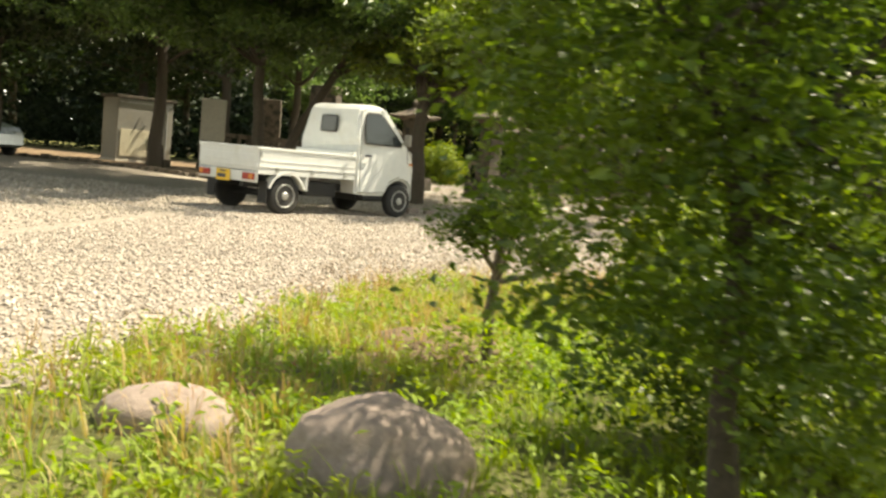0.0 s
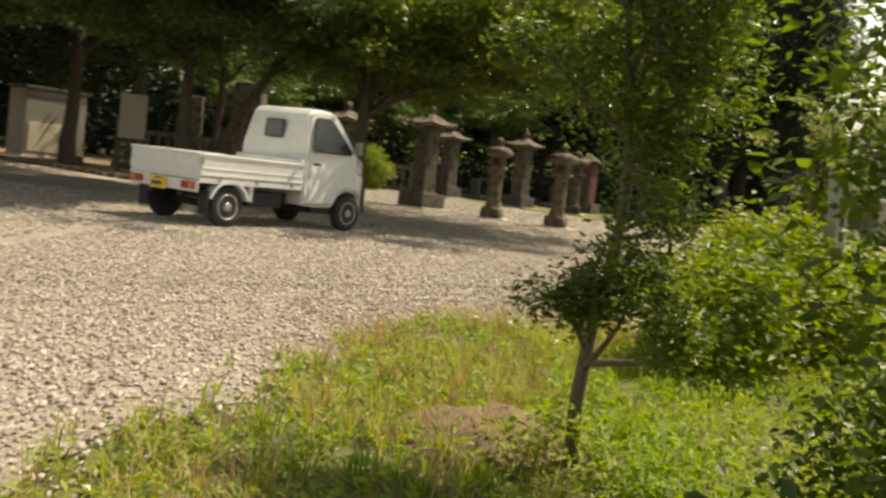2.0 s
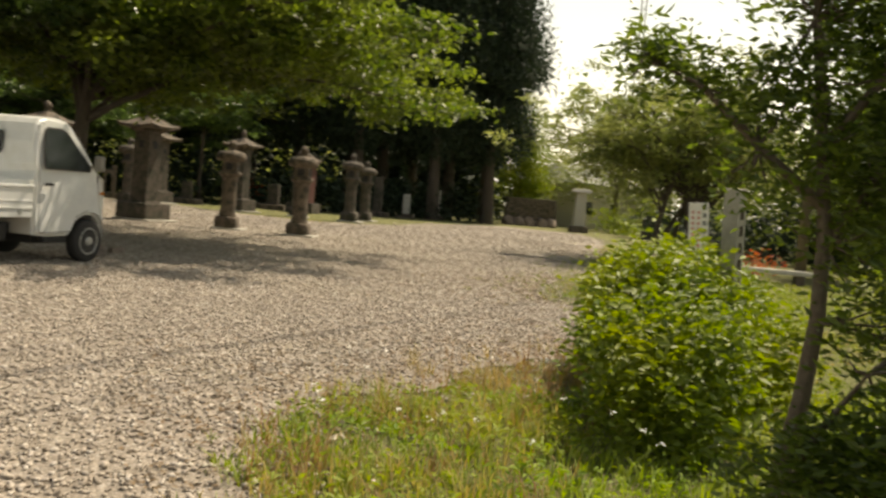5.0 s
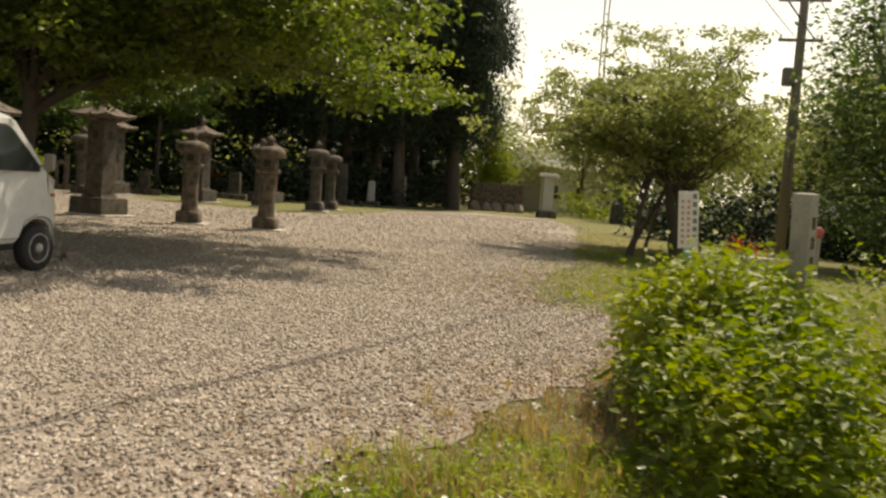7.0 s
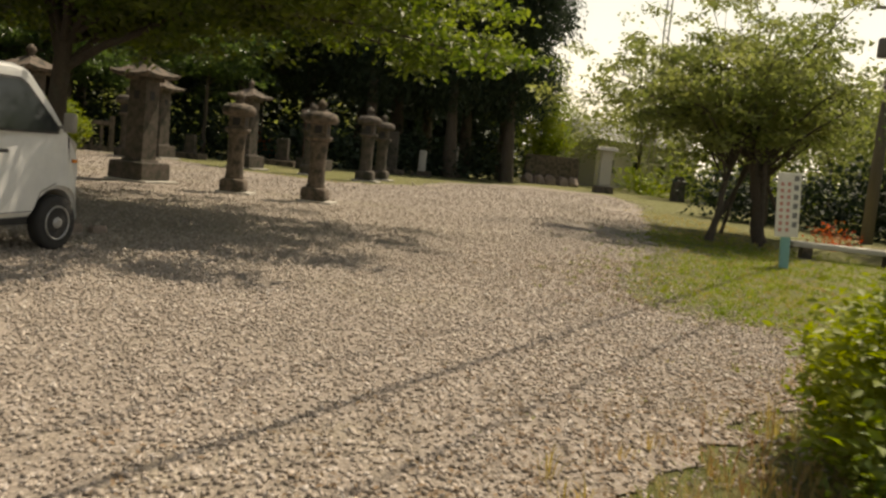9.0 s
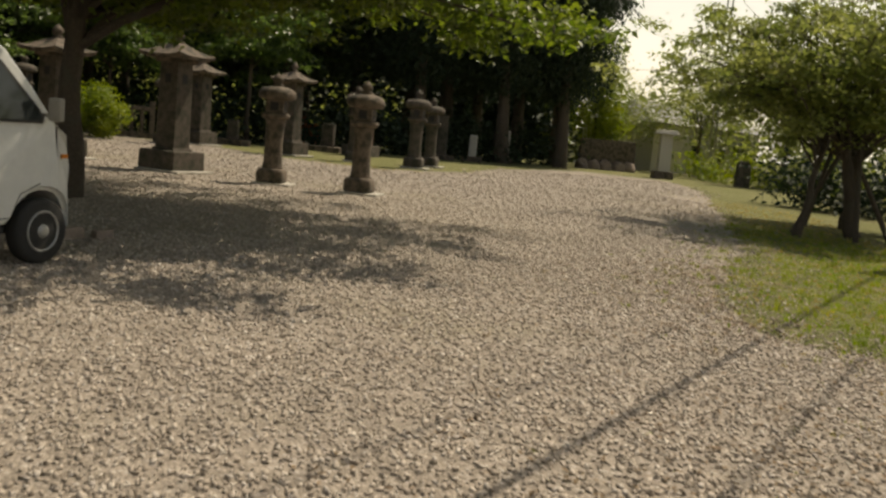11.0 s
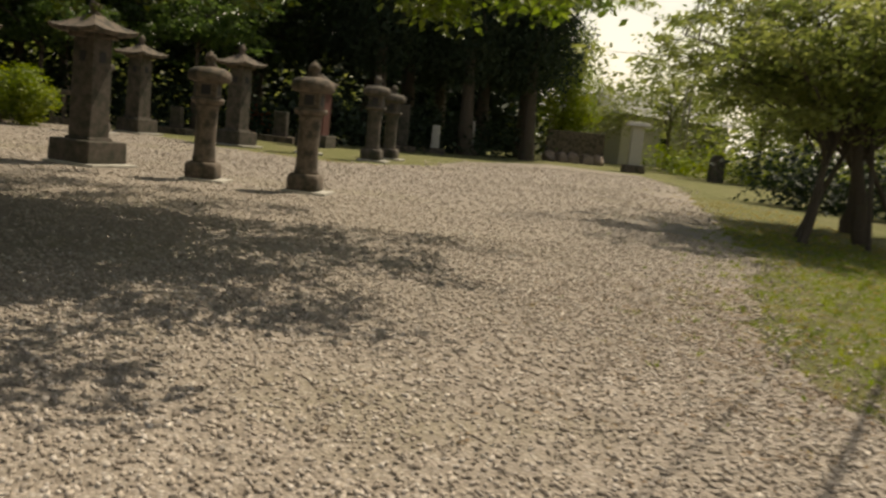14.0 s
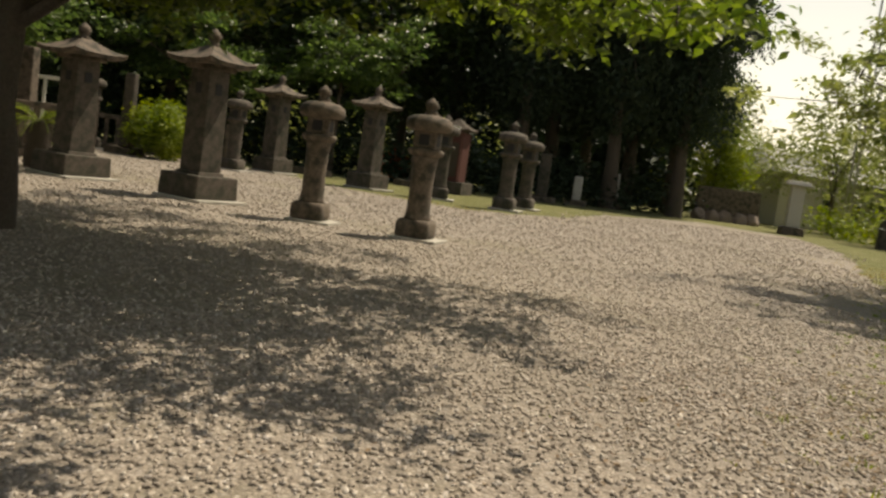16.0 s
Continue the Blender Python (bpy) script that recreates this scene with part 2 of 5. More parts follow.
M_FADED = plain("faded_grey_ink", (0.16, 0.16, 0.16), 0.6)
M_PINK = plain("sun_bleached_red_ink", (0.48, 0.20, 0.17), 0.6)
M_REDINK = plain("faded_red_ink", (0.42, 0.10, 0.09), 0.6)
M_POLE = surface("concrete_pole", (0.17, 0.14, 0.12), (0.23, 0.195, 0.165), (0.12, 0.10, 0.085), 0.85, 1, 20, 0.2)
M_CABLE = plain("black_cable", (0.02, 0.02, 0.02), 0.6)

# ---- building helpers ----
def part(name, bm, material, parent=None, label=""):
    me = bpy.data.meshes.new(name)
    bm.to_mesh(me)
    bm.free()
    me.materials.append(material)
    ob = new(name, me)
    ob.parent = parent
    return tagged(ob, label)


def raw(name, verts, faces, material, parent=None, smooth=False):
    """One mesh from numpy arrays of corners and equal-sided faces."""
    me = bpy.data.meshes.new(name)
    verts, faces = np.asarray(verts, np.float32), np.asarray(faces, np.int32)
    n, k = faces.shape
    me.vertices.add(len(verts))
    me.vertices.foreach_set("co", verts.ravel())
    me.loops.add(n * k)
    me.loops.foreach_set("vertex_index", faces.ravel())
    me.polygons.add(n)
    me.polygons.foreach_set("loop_start", np.arange(0, n * k, k, dtype=np.int32))
    if smooth:
        me.polygons.foreach_set("use_smooth", np.ones(n, bool))
    me.update(calc_edges=True)
    me.materials.append(material)
    ob = new(name, me)
    ob.parent = parent
    return ob


def thing(name, m, label, category, group="", kind=""):
    ob = new(name)
    ob.matrix_world = m
    return tagged(ob, label, category, group, kind)


def block(bm, x, y, z, sx, sy, sz, bevel=0.01, top=1.0, turn=0.0, rough=0.0):
    """A block standing on z, with rounded edges, its top drawn in by the factor top."""
    got = bmesh.ops.create_cube(bm, size=1.0)["verts"]
    for v in got:
        k = top if v.co.z > 0 else 1.0
        v.co = Vector((v.co.x * sx * k, v.co.y * sy * k, (v.co.z + 0.5) * sz))
    if bevel:
        edges = list({e for v in got for e in v.link_edges})
        got = list({v for f in bmesh.ops.bevel(bm, geom=edges, offset=bevel, segments=2, affect="EDGES", profile=0.6)["faces"] for v in f.verts} | {v for v in got if v.is_valid})
    m = pose(x, y, z, 0, 0, turn)
    for v in got:
        if rough:
            v.co += noise.noise_vector(v.co * 6 + Vector((x, y, z))) * rough
        v.co = m @ v.co
    return bm


def turned(bm, profile, n=20, x=0.0, y=0.0, rough=0.0, smooth=True, square=0.0):
    """A lathe shape from (radius, height) pairs; square pushes the round towards a square."""
    rings = []
    for r, z in profile:
        ring = []
        for i in range(n):
            a = 2 * math.pi * i / n
            c, s = math.cos(a), math.sin(a)
            k = r * (1 + square * (1 / max(abs(c), abs(s)) - 1))
            co = Vector((k * c, k * s, z))
            if rough:
                co += noise.noise_vector(co * 5 + Vector((x, y, 0))) * rough
            ring.append(bm.verts.new(co + Vector((x, y, 0))))
        rings.append(ring)
    for a, b in zip(rings, rings[1:]):
        for i in range(n):
            f = bm.faces.new((a[i], a[(i + 1) % n], b[(i + 1) % n], b[i]))
            f.smooth = smooth
    bm.faces.new(rings[0][::-1])
    bm.faces.new(rings[-1])
    return bm


def tube(verts, faces, path, radii, sides=7):
    """Adds a tapered tube along a path to lists of corners and quads."""
    base = len(verts)
    for k, (p, r) in enumerate(zip(path, radii)):
        p = Vector(p)
        ahead = Vector(path[min(k + 1, len(path) - 1)]) - Vector(path[max(k - 1, 0)])
        if k == 0:
            q = ahead.to_track_quat("Z", "Y")
        else:
            q = (q @ Vector((0, 0, 1))).rotation_difference(ahead) @ q
        for i in range(sides):
            a = 2 * math.pi * i / sides
            verts.append(tuple(p + q @ Vector((r * math.cos(a), r * math.sin(a), 0))))
    for k in range(len(path) - 1):
        for i in range(sides):
            a, b = base + k * sides + i, base + k * sides + (i + 1) % sides
            faces.append((a, b, b + sides, a + sides))


def leaves(rng, centres, spread, per, size, flat=0.5, long=1.9, droop=0.25):
    """Folded leaves round each centre: arrays of corners and triangles."""
    c = np.repeat(np.asarray(centres, float), per, 0)
    n = len(c)
    pos = c + rng.normal(0, 1, (n, 3)) * np.asarray(spread)
    ang = rng.uniform(0, 2 * np.pi, n)
    ax = np.stack([np.cos(ang), np.sin(ang), rng.normal(-droop, 0.35, n)], 1)
    ax /= np.linalg.norm(ax, axis=1, keepdims=True)
    up = rng.normal(0, 1, (n, 3)) * (1 - flat) + np.array([0, 0, 1.0]) * (flat + 0.25)
    side = np.cross(ax, up)
    side /= np.linalg.norm(side, axis=1, keepdims=True) + 1e-9
    nor = np.cross(side, ax)
    s = (size * rng.uniform(0.6, 1.35, n))[:, None]
    mid = pos + ax * s * 0.45
    w = s / long * 0.5
    v = np.stack([pos, mid + side * w + nor * s * 0.08, pos + ax * s - nor * s * 0.1, mid - side * w + nor * s * 0.08], 1).reshape(-1, 3)
    i = np.arange(n)[:, None] * 4
    f = np.concatenate([i + [0, 1, 2], i + [0, 2, 3]], 1).reshape(-1, 3)
    return v, f


def tree(name, x, y, seed, trunk, blobs, twigs, per, size, leaf, bark, label, category="tree", limbs=10, spread=0.4, lean=(0, 0), r=0.18, forks=None, flat=0.5, long=1.9, droop=0.25, z=-0.03, r_tip=0.35, skin=0.75):
    """A tapered, bent trunk, limbs that reach into the crown's lobes, and leaves in loose clumps."""
    rng = np.random.default_rng(seed)
    root = thing(name, pose(x, y, z), label, category)
    vs, fs = [], []
    hs = np.linspace(0, trunk, 9)
    wob = rng.normal(0, 0.05, (9, 2)).cumsum(0) * 0.6 * min(1.0, trunk / 3)
    mid = [(lean[0] * (h / trunk) ** 1.3 + wob[i][0], lean[1] * (h / trunk) ** 1.3 + wob[i][1], h) for i, h in enumerate(hs)]
    flare = [r * (1.45 if i == 0 else 1.1 if i == 1 else 1.0 - 0.55 * (h / trunk)) for i, h in enumerate(hs)]
    tube(vs, fs, mid, flare, 10)
    blobs = [(*b, 1.0)[:7] for b in blobs]
    total = sum(b[3] * b[4] * b[5] * b[6] for b in blobs)
    centres = []
    for bx, by, bz, rx, ry, rz, much in blobs:
        k = max(4, int(twigs * rx * ry * rz * much / total))
        d = rng.normal(0, 1, (k, 3))
        d /= np.linalg.norm(d, axis=1, keepdims=True)
        rad = np.where(rng.uniform(0, 1, k) < skin, rng.uniform(0.72, 1.08, k), rng.uniform(0.2, 0.75, k))[:, None]
        pts = d * rad * [rx, ry, rz] + [bx, by, bz]
        centres.append(pts)
        for q in range(max(1, limbs // len(blobs))):
            goal = pts[rng.integers(k)]
            j = rng.integers(4, 9)
            s = Vector(mid[j])
            g = Vector(goal)
            bend = s.lerp(g, 0.5) + Vector((0, 0, 0.12 * (g - s).length))
            path = [s.lerp(bend, u).lerp(bend.lerp(g, u), u) for u in np.linspace(0, 1, 7)]
            r0 = flare[j] * rng.uniform(0.4, 0.65)
            tube(vs, fs, path, [r0 * (1 - 0.85 * u) for u in np.linspace(0, 1, 7)], 6)
            for h in range(3):
                a = path[rng.integers(3, 7)]
                b = Vector(pts[rng.integers(k)])
                if (a - b).length < 0.6 * max(rx, ry, rz) + 0.3:
                    tube(vs, fs, [a, a.lerp(b, 0.5) + Vector((0, 0, 0.04)), b], [r0 * 0.3, r0 * 0.18, r0 * 0.06], 4)
    centres = np.concatenate(centres)
    part_raw = raw("trunk", vs, fs, bark, root, True)
    v, f = leaves(rng, centres, spread, per, size, flat, long, droop)
    raw("crown", v, f, leaf, root)
    return root


def broad_tree(name, x, y, seed, trunk, arms, size, leaf, label, r=0.2, lean=(0, 0), pads=4, wide=0.85, per=46, clumps=9, category="tree", droop=0.35, bare=0.3, group="", bark=None):
    """A tree whose limbs (bearing in degrees, reach, end height) carry flat pads of leaves that shrink outwards."""
    rng = np.random.default_rng(seed)
    root = tagged(thing(name, pose(x, y, -0.03), label, category), group=group)
    vs, fs = [], []
    hs = np.linspace(0, trunk, 9)
    wob = rng.normal(0, 0.04, (9, 2)).cumsum(0)
    mid = [Vector((lean[0] * (h / trunk) ** 1.3 + wob[i][0], lean[1] * (h / trunk) ** 1.3 + wob[i][1], h)) for i, h in enumerate(hs)]
    rad = [r * (1.22 if i == 0 else 1.06 if i == 1 else 1.0 - 0.4 * h / trunk) for i, h in enumerate(hs)]
    tube(vs, fs, mid, rad, 12)
    centres, spreads = [], []
    for k, (bearing, reach, top) in enumerate(arms):
        j = int(rng.integers(5, 9))
        s = mid[j]
        a = radians(bearing)
        g = Vector((math.cos(a) * reach, math.sin(a) * reach, top))
        arch = s.lerp(g, 0.5) + Vector((rng.normal(0, 0.25), rng.normal(0, 0.25), 0.10 * reach + 0.25))
        path = [s.lerp(arch, u).lerp(arch.lerp(g, u), u) for u in np.linspace(0, 1, 9)]
        path = [p + Vector(rng.normal(0, 0.04, 3)) * (0 < i < 8) for i, p in enumerate(path)]
        r0 = rad[j] * rng.uniform(0.38, 0.6)
        tube(vs, fs, path, [r0 * (1 - 0.86 * u) for u in np.linspace(0, 1, 9)], 7)
        for u in np.linspace(bare, 1.0, pads):
            at = path[min(8, int(round(u * 8)))]
            w = wide * (1.15 - 0.55 * u) * rng.uniform(0.8, 1.25)
            side = Vector((-math.sin(a), math.cos(a), 0)) * rng.uniform(-1, 1) * w * 1.1
            c = at + side + Vector((0, 0, rng.uniform(-0.05, 0.3)))
            tube(vs, fs, [at, at.lerp(c, 0.6) + Vector((0, 0, 0.05)), c], [r0 * 0.3, r0 * 0.2, r0 * 0.08], 5)
            n = max(5, int(clumps * w * w / (wide * wide) * 1.6))
            q = rng.normal(0, 1, (n, 3)) * [w * 0.62, w * 0.62, 0.16 * w] + np.array(c)
            q[:, 2] -= 0.16 * ((q[:, 0] - c.x) ** 2 + (q[:, 1] - c.y) ** 2) / max(w, 0.3)
            centres.append(q)
            for m in range(min(3, n)):
                tube(vs, fs, [c, Vector(q[m])], [r0 * 0.12, r0 * 0.05], 4)
    raw("trunk", vs, fs, bark or M_BARK, root, True)
    sp = 0.24 * wide
    v, f = leaves(rng, np.concatenate(centres), (sp, sp, sp * 0.42), per, size, 0.5, 1.9, droop)
    raw("crown", v, f, leaf, root)
    return root

# ---- ground ----
EDGE = [(-1.7, -12), (-1.35, 0), (-1.2, 2.6), (-1.2, 3.3), (-1.05, 3.9), (-0.83, 4.5), (-0.7, 5.05), (-0.43, 5.8), (-0.2, 6.6), (0.2, 7.1), (0.75, 7.3), (1.3, 7.9), (2.3, 8.7), (3.6, 9.6), (5.0, 10.4), (5.6, 11.3), (4.9, 12.1), (4.35, 12.7),
        (4.7, 13.8), (5.4, 15.3), (7.0, 17.3), (8.5, 19.2), (11.0, 23.6), (15.0, 30.5), (19.5, 38.5), (23, 47), (20, 51), (13, 44), (9.5, 37.8), (6, 35.5), (3, 38), (0.5, 44), (-6, 44.5), (-7, 30), (-8.5, 25), (-12, 26.5), (-20, 25), (-34, 20), (-34, -12)]


def wavy(points, amp):
    """An edge that wanders at two scales, in finer steps beside the walk."""
    out = []
    for (ax, ay), (bx, by) in zip(points, points[1:] + points[:1]):
        step = 0.12 if ay >= 0 and by > 0 and ax < 10 and bx > -1.5 and ay < 20 and by < 24 else 0.5
        k = max(1, int(math.hypot(bx - ax, by - ay) / step))
        for i in range(k):
            u = i / k
            p = Vector((ax + (bx - ax) * u, ay + (by - ay) * u, 0))
            w = noise.noise_vector(p * 1.7) * amp + noise.noise_vector(p * 5.3) * amp * 0.55
            out.append((p.x + w.x, p.y + w.y))
    return out


YARD = np.array(wavy(EDGE, 0.3))


def in_yard(x, y):
    """Which of the places lie on the gravel."""
    inside = np.zeros(len(x), bool)
    a, b = YARD, np.roll(YARD, -1, 0)
    for (ax, ay), (bx, by) in zip(a, b):
        hit = (ay > y) != (by > y)
        inside ^= hit & (x < (bx - ax) * (y - ay) / (by - ay + 1e-12) + ax)
    return inside


bm = bmesh.new()
bmesh.ops.create_circle(bm, cap_ends=True, segments=64, radius=1500)
tagged(part("ground", bm, M_EARTH), "short rough turf and bare soil reaching to the horizon", "ground", kind="structure").location.z = -0.012
from mathutils import geometry

flat_v, _, flat_f, _, _, _ = geometry.delaunay_2d_cdt([Vector((x, y)) for x, y in YARD], [], [list(range(len(YARD)))], 1, 1e-5)
bm = bmesh.new()
corners = [bm.verts.new((p.x, p.y, 0)) for p in flat_v]
for f in flat_f:
    bm.faces.new([corners[i] for i in f])
bmesh.ops.recalc_face_normals(bm, faces=bm.faces[:])
if bm.faces and sum(f.normal.z for f in bm.faces) < 0:
    bmesh.ops.reverse_faces(bm, faces=bm.faces[:])
tagged(part("gravel_yard", bm, M_SHEET), "pale crushed-stone gravel yard with wandering grassy edge", "gravel yard", kind="structure")


def stones(name, x0, x1, y0, y1, per, lo, hi, seed, stray=0.42):
    """Loose angular stones lying on the gravel, twelve triangles each."""
    rng = np.random.default_rng(seed)
    n = int((x1 - x0) * (y1 - y0) * per)
    x, y = rng.uniform(x0, x1, n), rng.uniform(y0, y1, n)
    keep = in_yard(x + rng.normal(0, stray, n), y + rng.normal(0, stray, n))
    x, y = x[keep], y[keep]
    n = len(x)
    cube = np.array([(i, j, k) for i in (-1, 1) for j in (-1, 1) for k in (-1, 1)], float)
    c = cube[None] * rng.uniform(0.55, 1.0, (n, 8, 3))
    s = rng.uniform(lo, hi, (n, 1, 1)) * 0.5
    c = c * s * rng.uniform([0.7, 0.6, 0.32], [1.3, 1.1, 0.70], (n, 1, 3))
    a = rng.uniform(0, 2 * np.pi, n)
    ca, sa = np.cos(a)[:, None], np.sin(a)[:, None]
    tx, ty = rng.normal(0, 0.35, (n, 1)), rng.normal(0, 0.35, (n, 1))
    X, Y = c[..., 0] * ca - c[..., 1] * sa, c[..., 0] * sa + c[..., 1] * ca
    Z = c[..., 2] + X * tx + Y * ty
    v = np.stack([X + x[:, None], Y + y[:, None], Z + s[:, :, 0] * 0.35 + 0.001], -1)
    quad = np.array([(0, 1, 3, 2), (4, 6, 7, 5), (0, 4, 5, 1), (2, 3, 7, 6), (0, 2, 6, 4), (1, 5, 7, 3)])
    f = (np.arange(n)[:, None, None] * 8 + quad).reshape(-1, 4)
    return tagged(raw(name, v.reshape(-1, 3), f, M_STONES), "loose angular beige and pinkish crushed stones", "gravel", kind="stuff")


# ---- stone lanterns and pillars ----
def stone_lantern(x, y, turn, k=1.0, mossy=False, group="stone lanterns along the gravel"):
    """A squat-based round lantern: base block, shaft, platform, fire box, thick rounded cap, onion finial."""
    g = M_GRANITE_DARK if mossy else M_GRANITE
    ob = thing("stone_lantern", pose(x, y, 0, 0, 0, turn), "weathered brown-grey granite lantern with thick rounded cap, on gravel", "stone lantern", group)
    ob.scale = (k, k, k)
    part("plinth", block(bmesh.new(), 0.06, 0, 0, 0.76, 0.7, 0.045, 0.008), M_PALE, ob, "thin pale concrete plinth")
    part("base_block", turned(bmesh.new(), [(0.235, 0.04), (0.26, 0.05), (0.272, 0.12), (0.272, 0.26), (0.25, 0.31), (0.225, 0.33)], 24, rough=0.006, square=0.8), g, ob)
    part("shaft", turned(bmesh.new(), [(0.215, 0.33), (0.20, 0.37), (0.185, 0.5), (0.18, 0.8), (0.183, 1.15), (0.20, 1.28), (0.21, 1.31)], 20, rough=0.006), g, ob)
    part("platform", turned(bmesh.new(), [(0.20, 1.31), (0.265, 1.345), (0.28, 1.38), (0.28, 1.42), (0.25, 1.44)], 20, rough=0.006), g, ob)
    box = part("fire_box", block(bmesh.new(), 0, 0, 1.44, 0.36, 0.36, 0.27, 0.02, rough=0.004), g, ob)
    # solid black slabs stand in for the shaded hollows of the fire box
    for a in range(4):
        bm = block(bmesh.new(), 0, -0.181, 1.49, 0.17, 0.006, 0.17, 0.002)
        bm.transform(pose(0, 0, 0, 0, 0, 90 * a))
        part("opening", bm, M_BLACK, box, "black panel standing in for the shade inside")
    part("cap", turned(bmesh.new(), [(0.23, 1.70), (0.33, 1.71), (0.365, 1.75), (0.375, 1.82), (0.35, 1.89), (0.27, 1.94), (0.14, 1.965), (0.10, 1.98)], 24, rough=0.012), g, ob)
    part("finial", turned(bmesh.new(), [(0.10, 1.97), (0.115, 2.0), (0.075, 2.03), (0.10, 2.07), (0.115, 2.11), (0.09, 2.16), (0.04, 2.205), (0.01, 2.23)], 16, rough=0.004), g, ob)
    return ob


def hip_roof(bm, half, z, lift, rise, n=8):
    """A four-sided roof with swept-up corners."""
    rows = []
    for k in range(n + 1):
        u = k / n
        h = half * (1 - u) ** 1.0 + 0.06 * u
        row = []
        for side in range(4):
            for j in range(n):
                w = -1 + 2 * j / n
                px, py = w * h, -h
                a = side * math.pi / 2
                c, s = math.cos(a), math.sin(a)
                zz = z + rise * (u ** 1.35) + lift * abs(w) ** 3 * (1 - u) ** 2
                row.append(bm.verts.new((px * c - py * s, px * s + py * c, zz)))
        rows.append(row)
    m = 4 * n
    under = [bm.verts.new((v.co.x * 0.96, v.co.y * 0.96, v.co.z - 0.075)) for v in rows[0]]
    for a, b in [(under, rows[0])] + list(zip(rows, rows[1:])):
        for j in range(m):
            bm.faces.new((a[j], a[(j + 1) % m], b[(j + 1) % m], b[j]))
    bm.faces.new(under[::-1])
    bm.faces.new(rows[-1])
    return bm


def stone_tower(x, y, turn, wide=1.0, tall=1.0, w=0.50, group="roofed stone pillars"):
    """A roofed square stone pillar on a heavy block, a small black niche panel high on two faces."""
    ob = thing("stone_pillar", pose(x, y, 0, 0, 0, turn), "tall square dark granite pillar with hipped stone roof", "stone pillar", group)
    ob.scale = (wide, wide, tall)
    part("plinth", block(bmesh.new(), 0.08, 0, 0, 1.20, 1.12, 0.05, 0.01), M_PALE, ob, "thin pale concrete plinth")
    part("base_block", block(bmesh.new(), 0, 0, 0.05, 0.98, 0.98, 0.40, 0.028, 0.97, rough=0.012), M_GRANITE_DARK, ob)
    part("foot_course", block(bmesh.new(), 0, 0, 0.44, w + 0.10, w + 0.10, 0.07, 0.018, 0.95, rough=0.006), M_GRANITE_DARK, ob)
    shaft = part("shaft", block(bmesh.new(), 0, 0, 0.50, w, w, 1.80, 0.018, 0.94, rough=0.005), M_GRANITE_DARK, ob)
    # black slabs on the solid shaft imitate the shade inside two niches
    for a in (0, 90):
        bm = block(bmesh.new(), 0, -w * 0.472 - 0.002, 1.86, 0.15, 0.014, 0.19, 0.004)
        bm.transform(pose(0, 0, 0, 0, 0, a))
        part("niche_shade_panel", bm, M_BLACK, shaft, "black panel standing in for the shade inside")
    half = max(0.56, w * 1.1)
    part("collar", block(bmesh.new(), 0, 0, 2.28, w + 0.12, w + 0.12, 0.09, 0.02), M_GRANITE, ob)
    part("roof", hip_roof(bmesh.new(), half, 2.43, 0.06, 0.30), M_GRANITE, ob)
    part("finial", turned(bmesh.new(), [(0.10, 2.68), (0.12, 2.72), (0.07, 2.75), (0.10, 2.81), (0.12, 2.86), (0.09, 2.93), (0.02, 3.0)], 14, rough=0.004), M_GRANITE, ob)
    return ob


stone_tower(-0.40, 27.1, -42)
stone_tower(-2.95, 28.9, -42, 1.06, 0.97)
stone_tower(0.55, 43.0, -42, 1.02, 1.12, 0.58)
stone_tower(3.65, 40.2, -42, 1.02, 1.10, 0.54)
stone_lantern(3.2, 24.6, -26)
stone_lantern(1.56, 25.5, -20)
stone_lantern(7.7, 37.9, -26, 1.22, True)
stone_lantern(8.95, 40.4, -30, 1.16, True)
stone_lantern(5.85, 39.3, -10, 1.2, True)
stone_lantern(-0.65, 40.5, -26, 1.15, True)
stone_lantern(-5.6, 43.0, -26, 1.2, True)


# ---- small truck ----
def profile_solid(bm, pts, half):
    """A closed solid: a side outline of (x, z), its half width given by height, mirrored across."""
    right = [bm.verts.new((x, -half(x, z), z)) for x, z in pts]
    left = [bm.verts.new((x, half(x, z), z)) for x, z in pts]
    n = len(pts)
    bm.faces.new(right)
    bm.faces.new(left[::-1])
    for i in range(n):
        bm.faces.new((right[(i + 1) % n], right[i], left[i], left[(i + 1) % n]))
    return bm


def cab_half(x, z):
    w = 0.685 if z < 1.0 else 0.685 - 0.11 * ((z - 1.0) / 0.76) ** 1.2
    return w - (0.10 * max(0.0, (x - 2.4) / 0.34) ** 2)


def side_panel(bm, pts, off, sign, thick=0.006):
    """A thin pane lying on the cab's side, off metres proud of it."""
    a = [bm.verts.new((x, sign * (cab_half(x, z) + off), z)) for x, z in pts]
    b = [bm.verts.new((x, sign * (cab_half(x, z) + off - thick), z)) for x, z in pts]
    n = len(pts)
    bm.faces.new(a if sign < 0 else a[::-1])
    bm.faces.new(b[::-1] if sign < 0 else b)
    for i in range(n):
        bm.faces.new((a[i], a[(i + 1) % n], b[(i + 1) % n], b[i]) if sign > 0 else (a[(i + 1) % n], a[i], b[i], b[(i + 1) % n]))
    return bm


def arc(cx, cz, r, a0, a1, n):
    return [(cx + r * math.cos(radians(a0 + (a1 - a0) * i / n)), cz + r * math.sin(radians(a0 + (a1 - a0) * i / n))) for i in range(n + 1)]


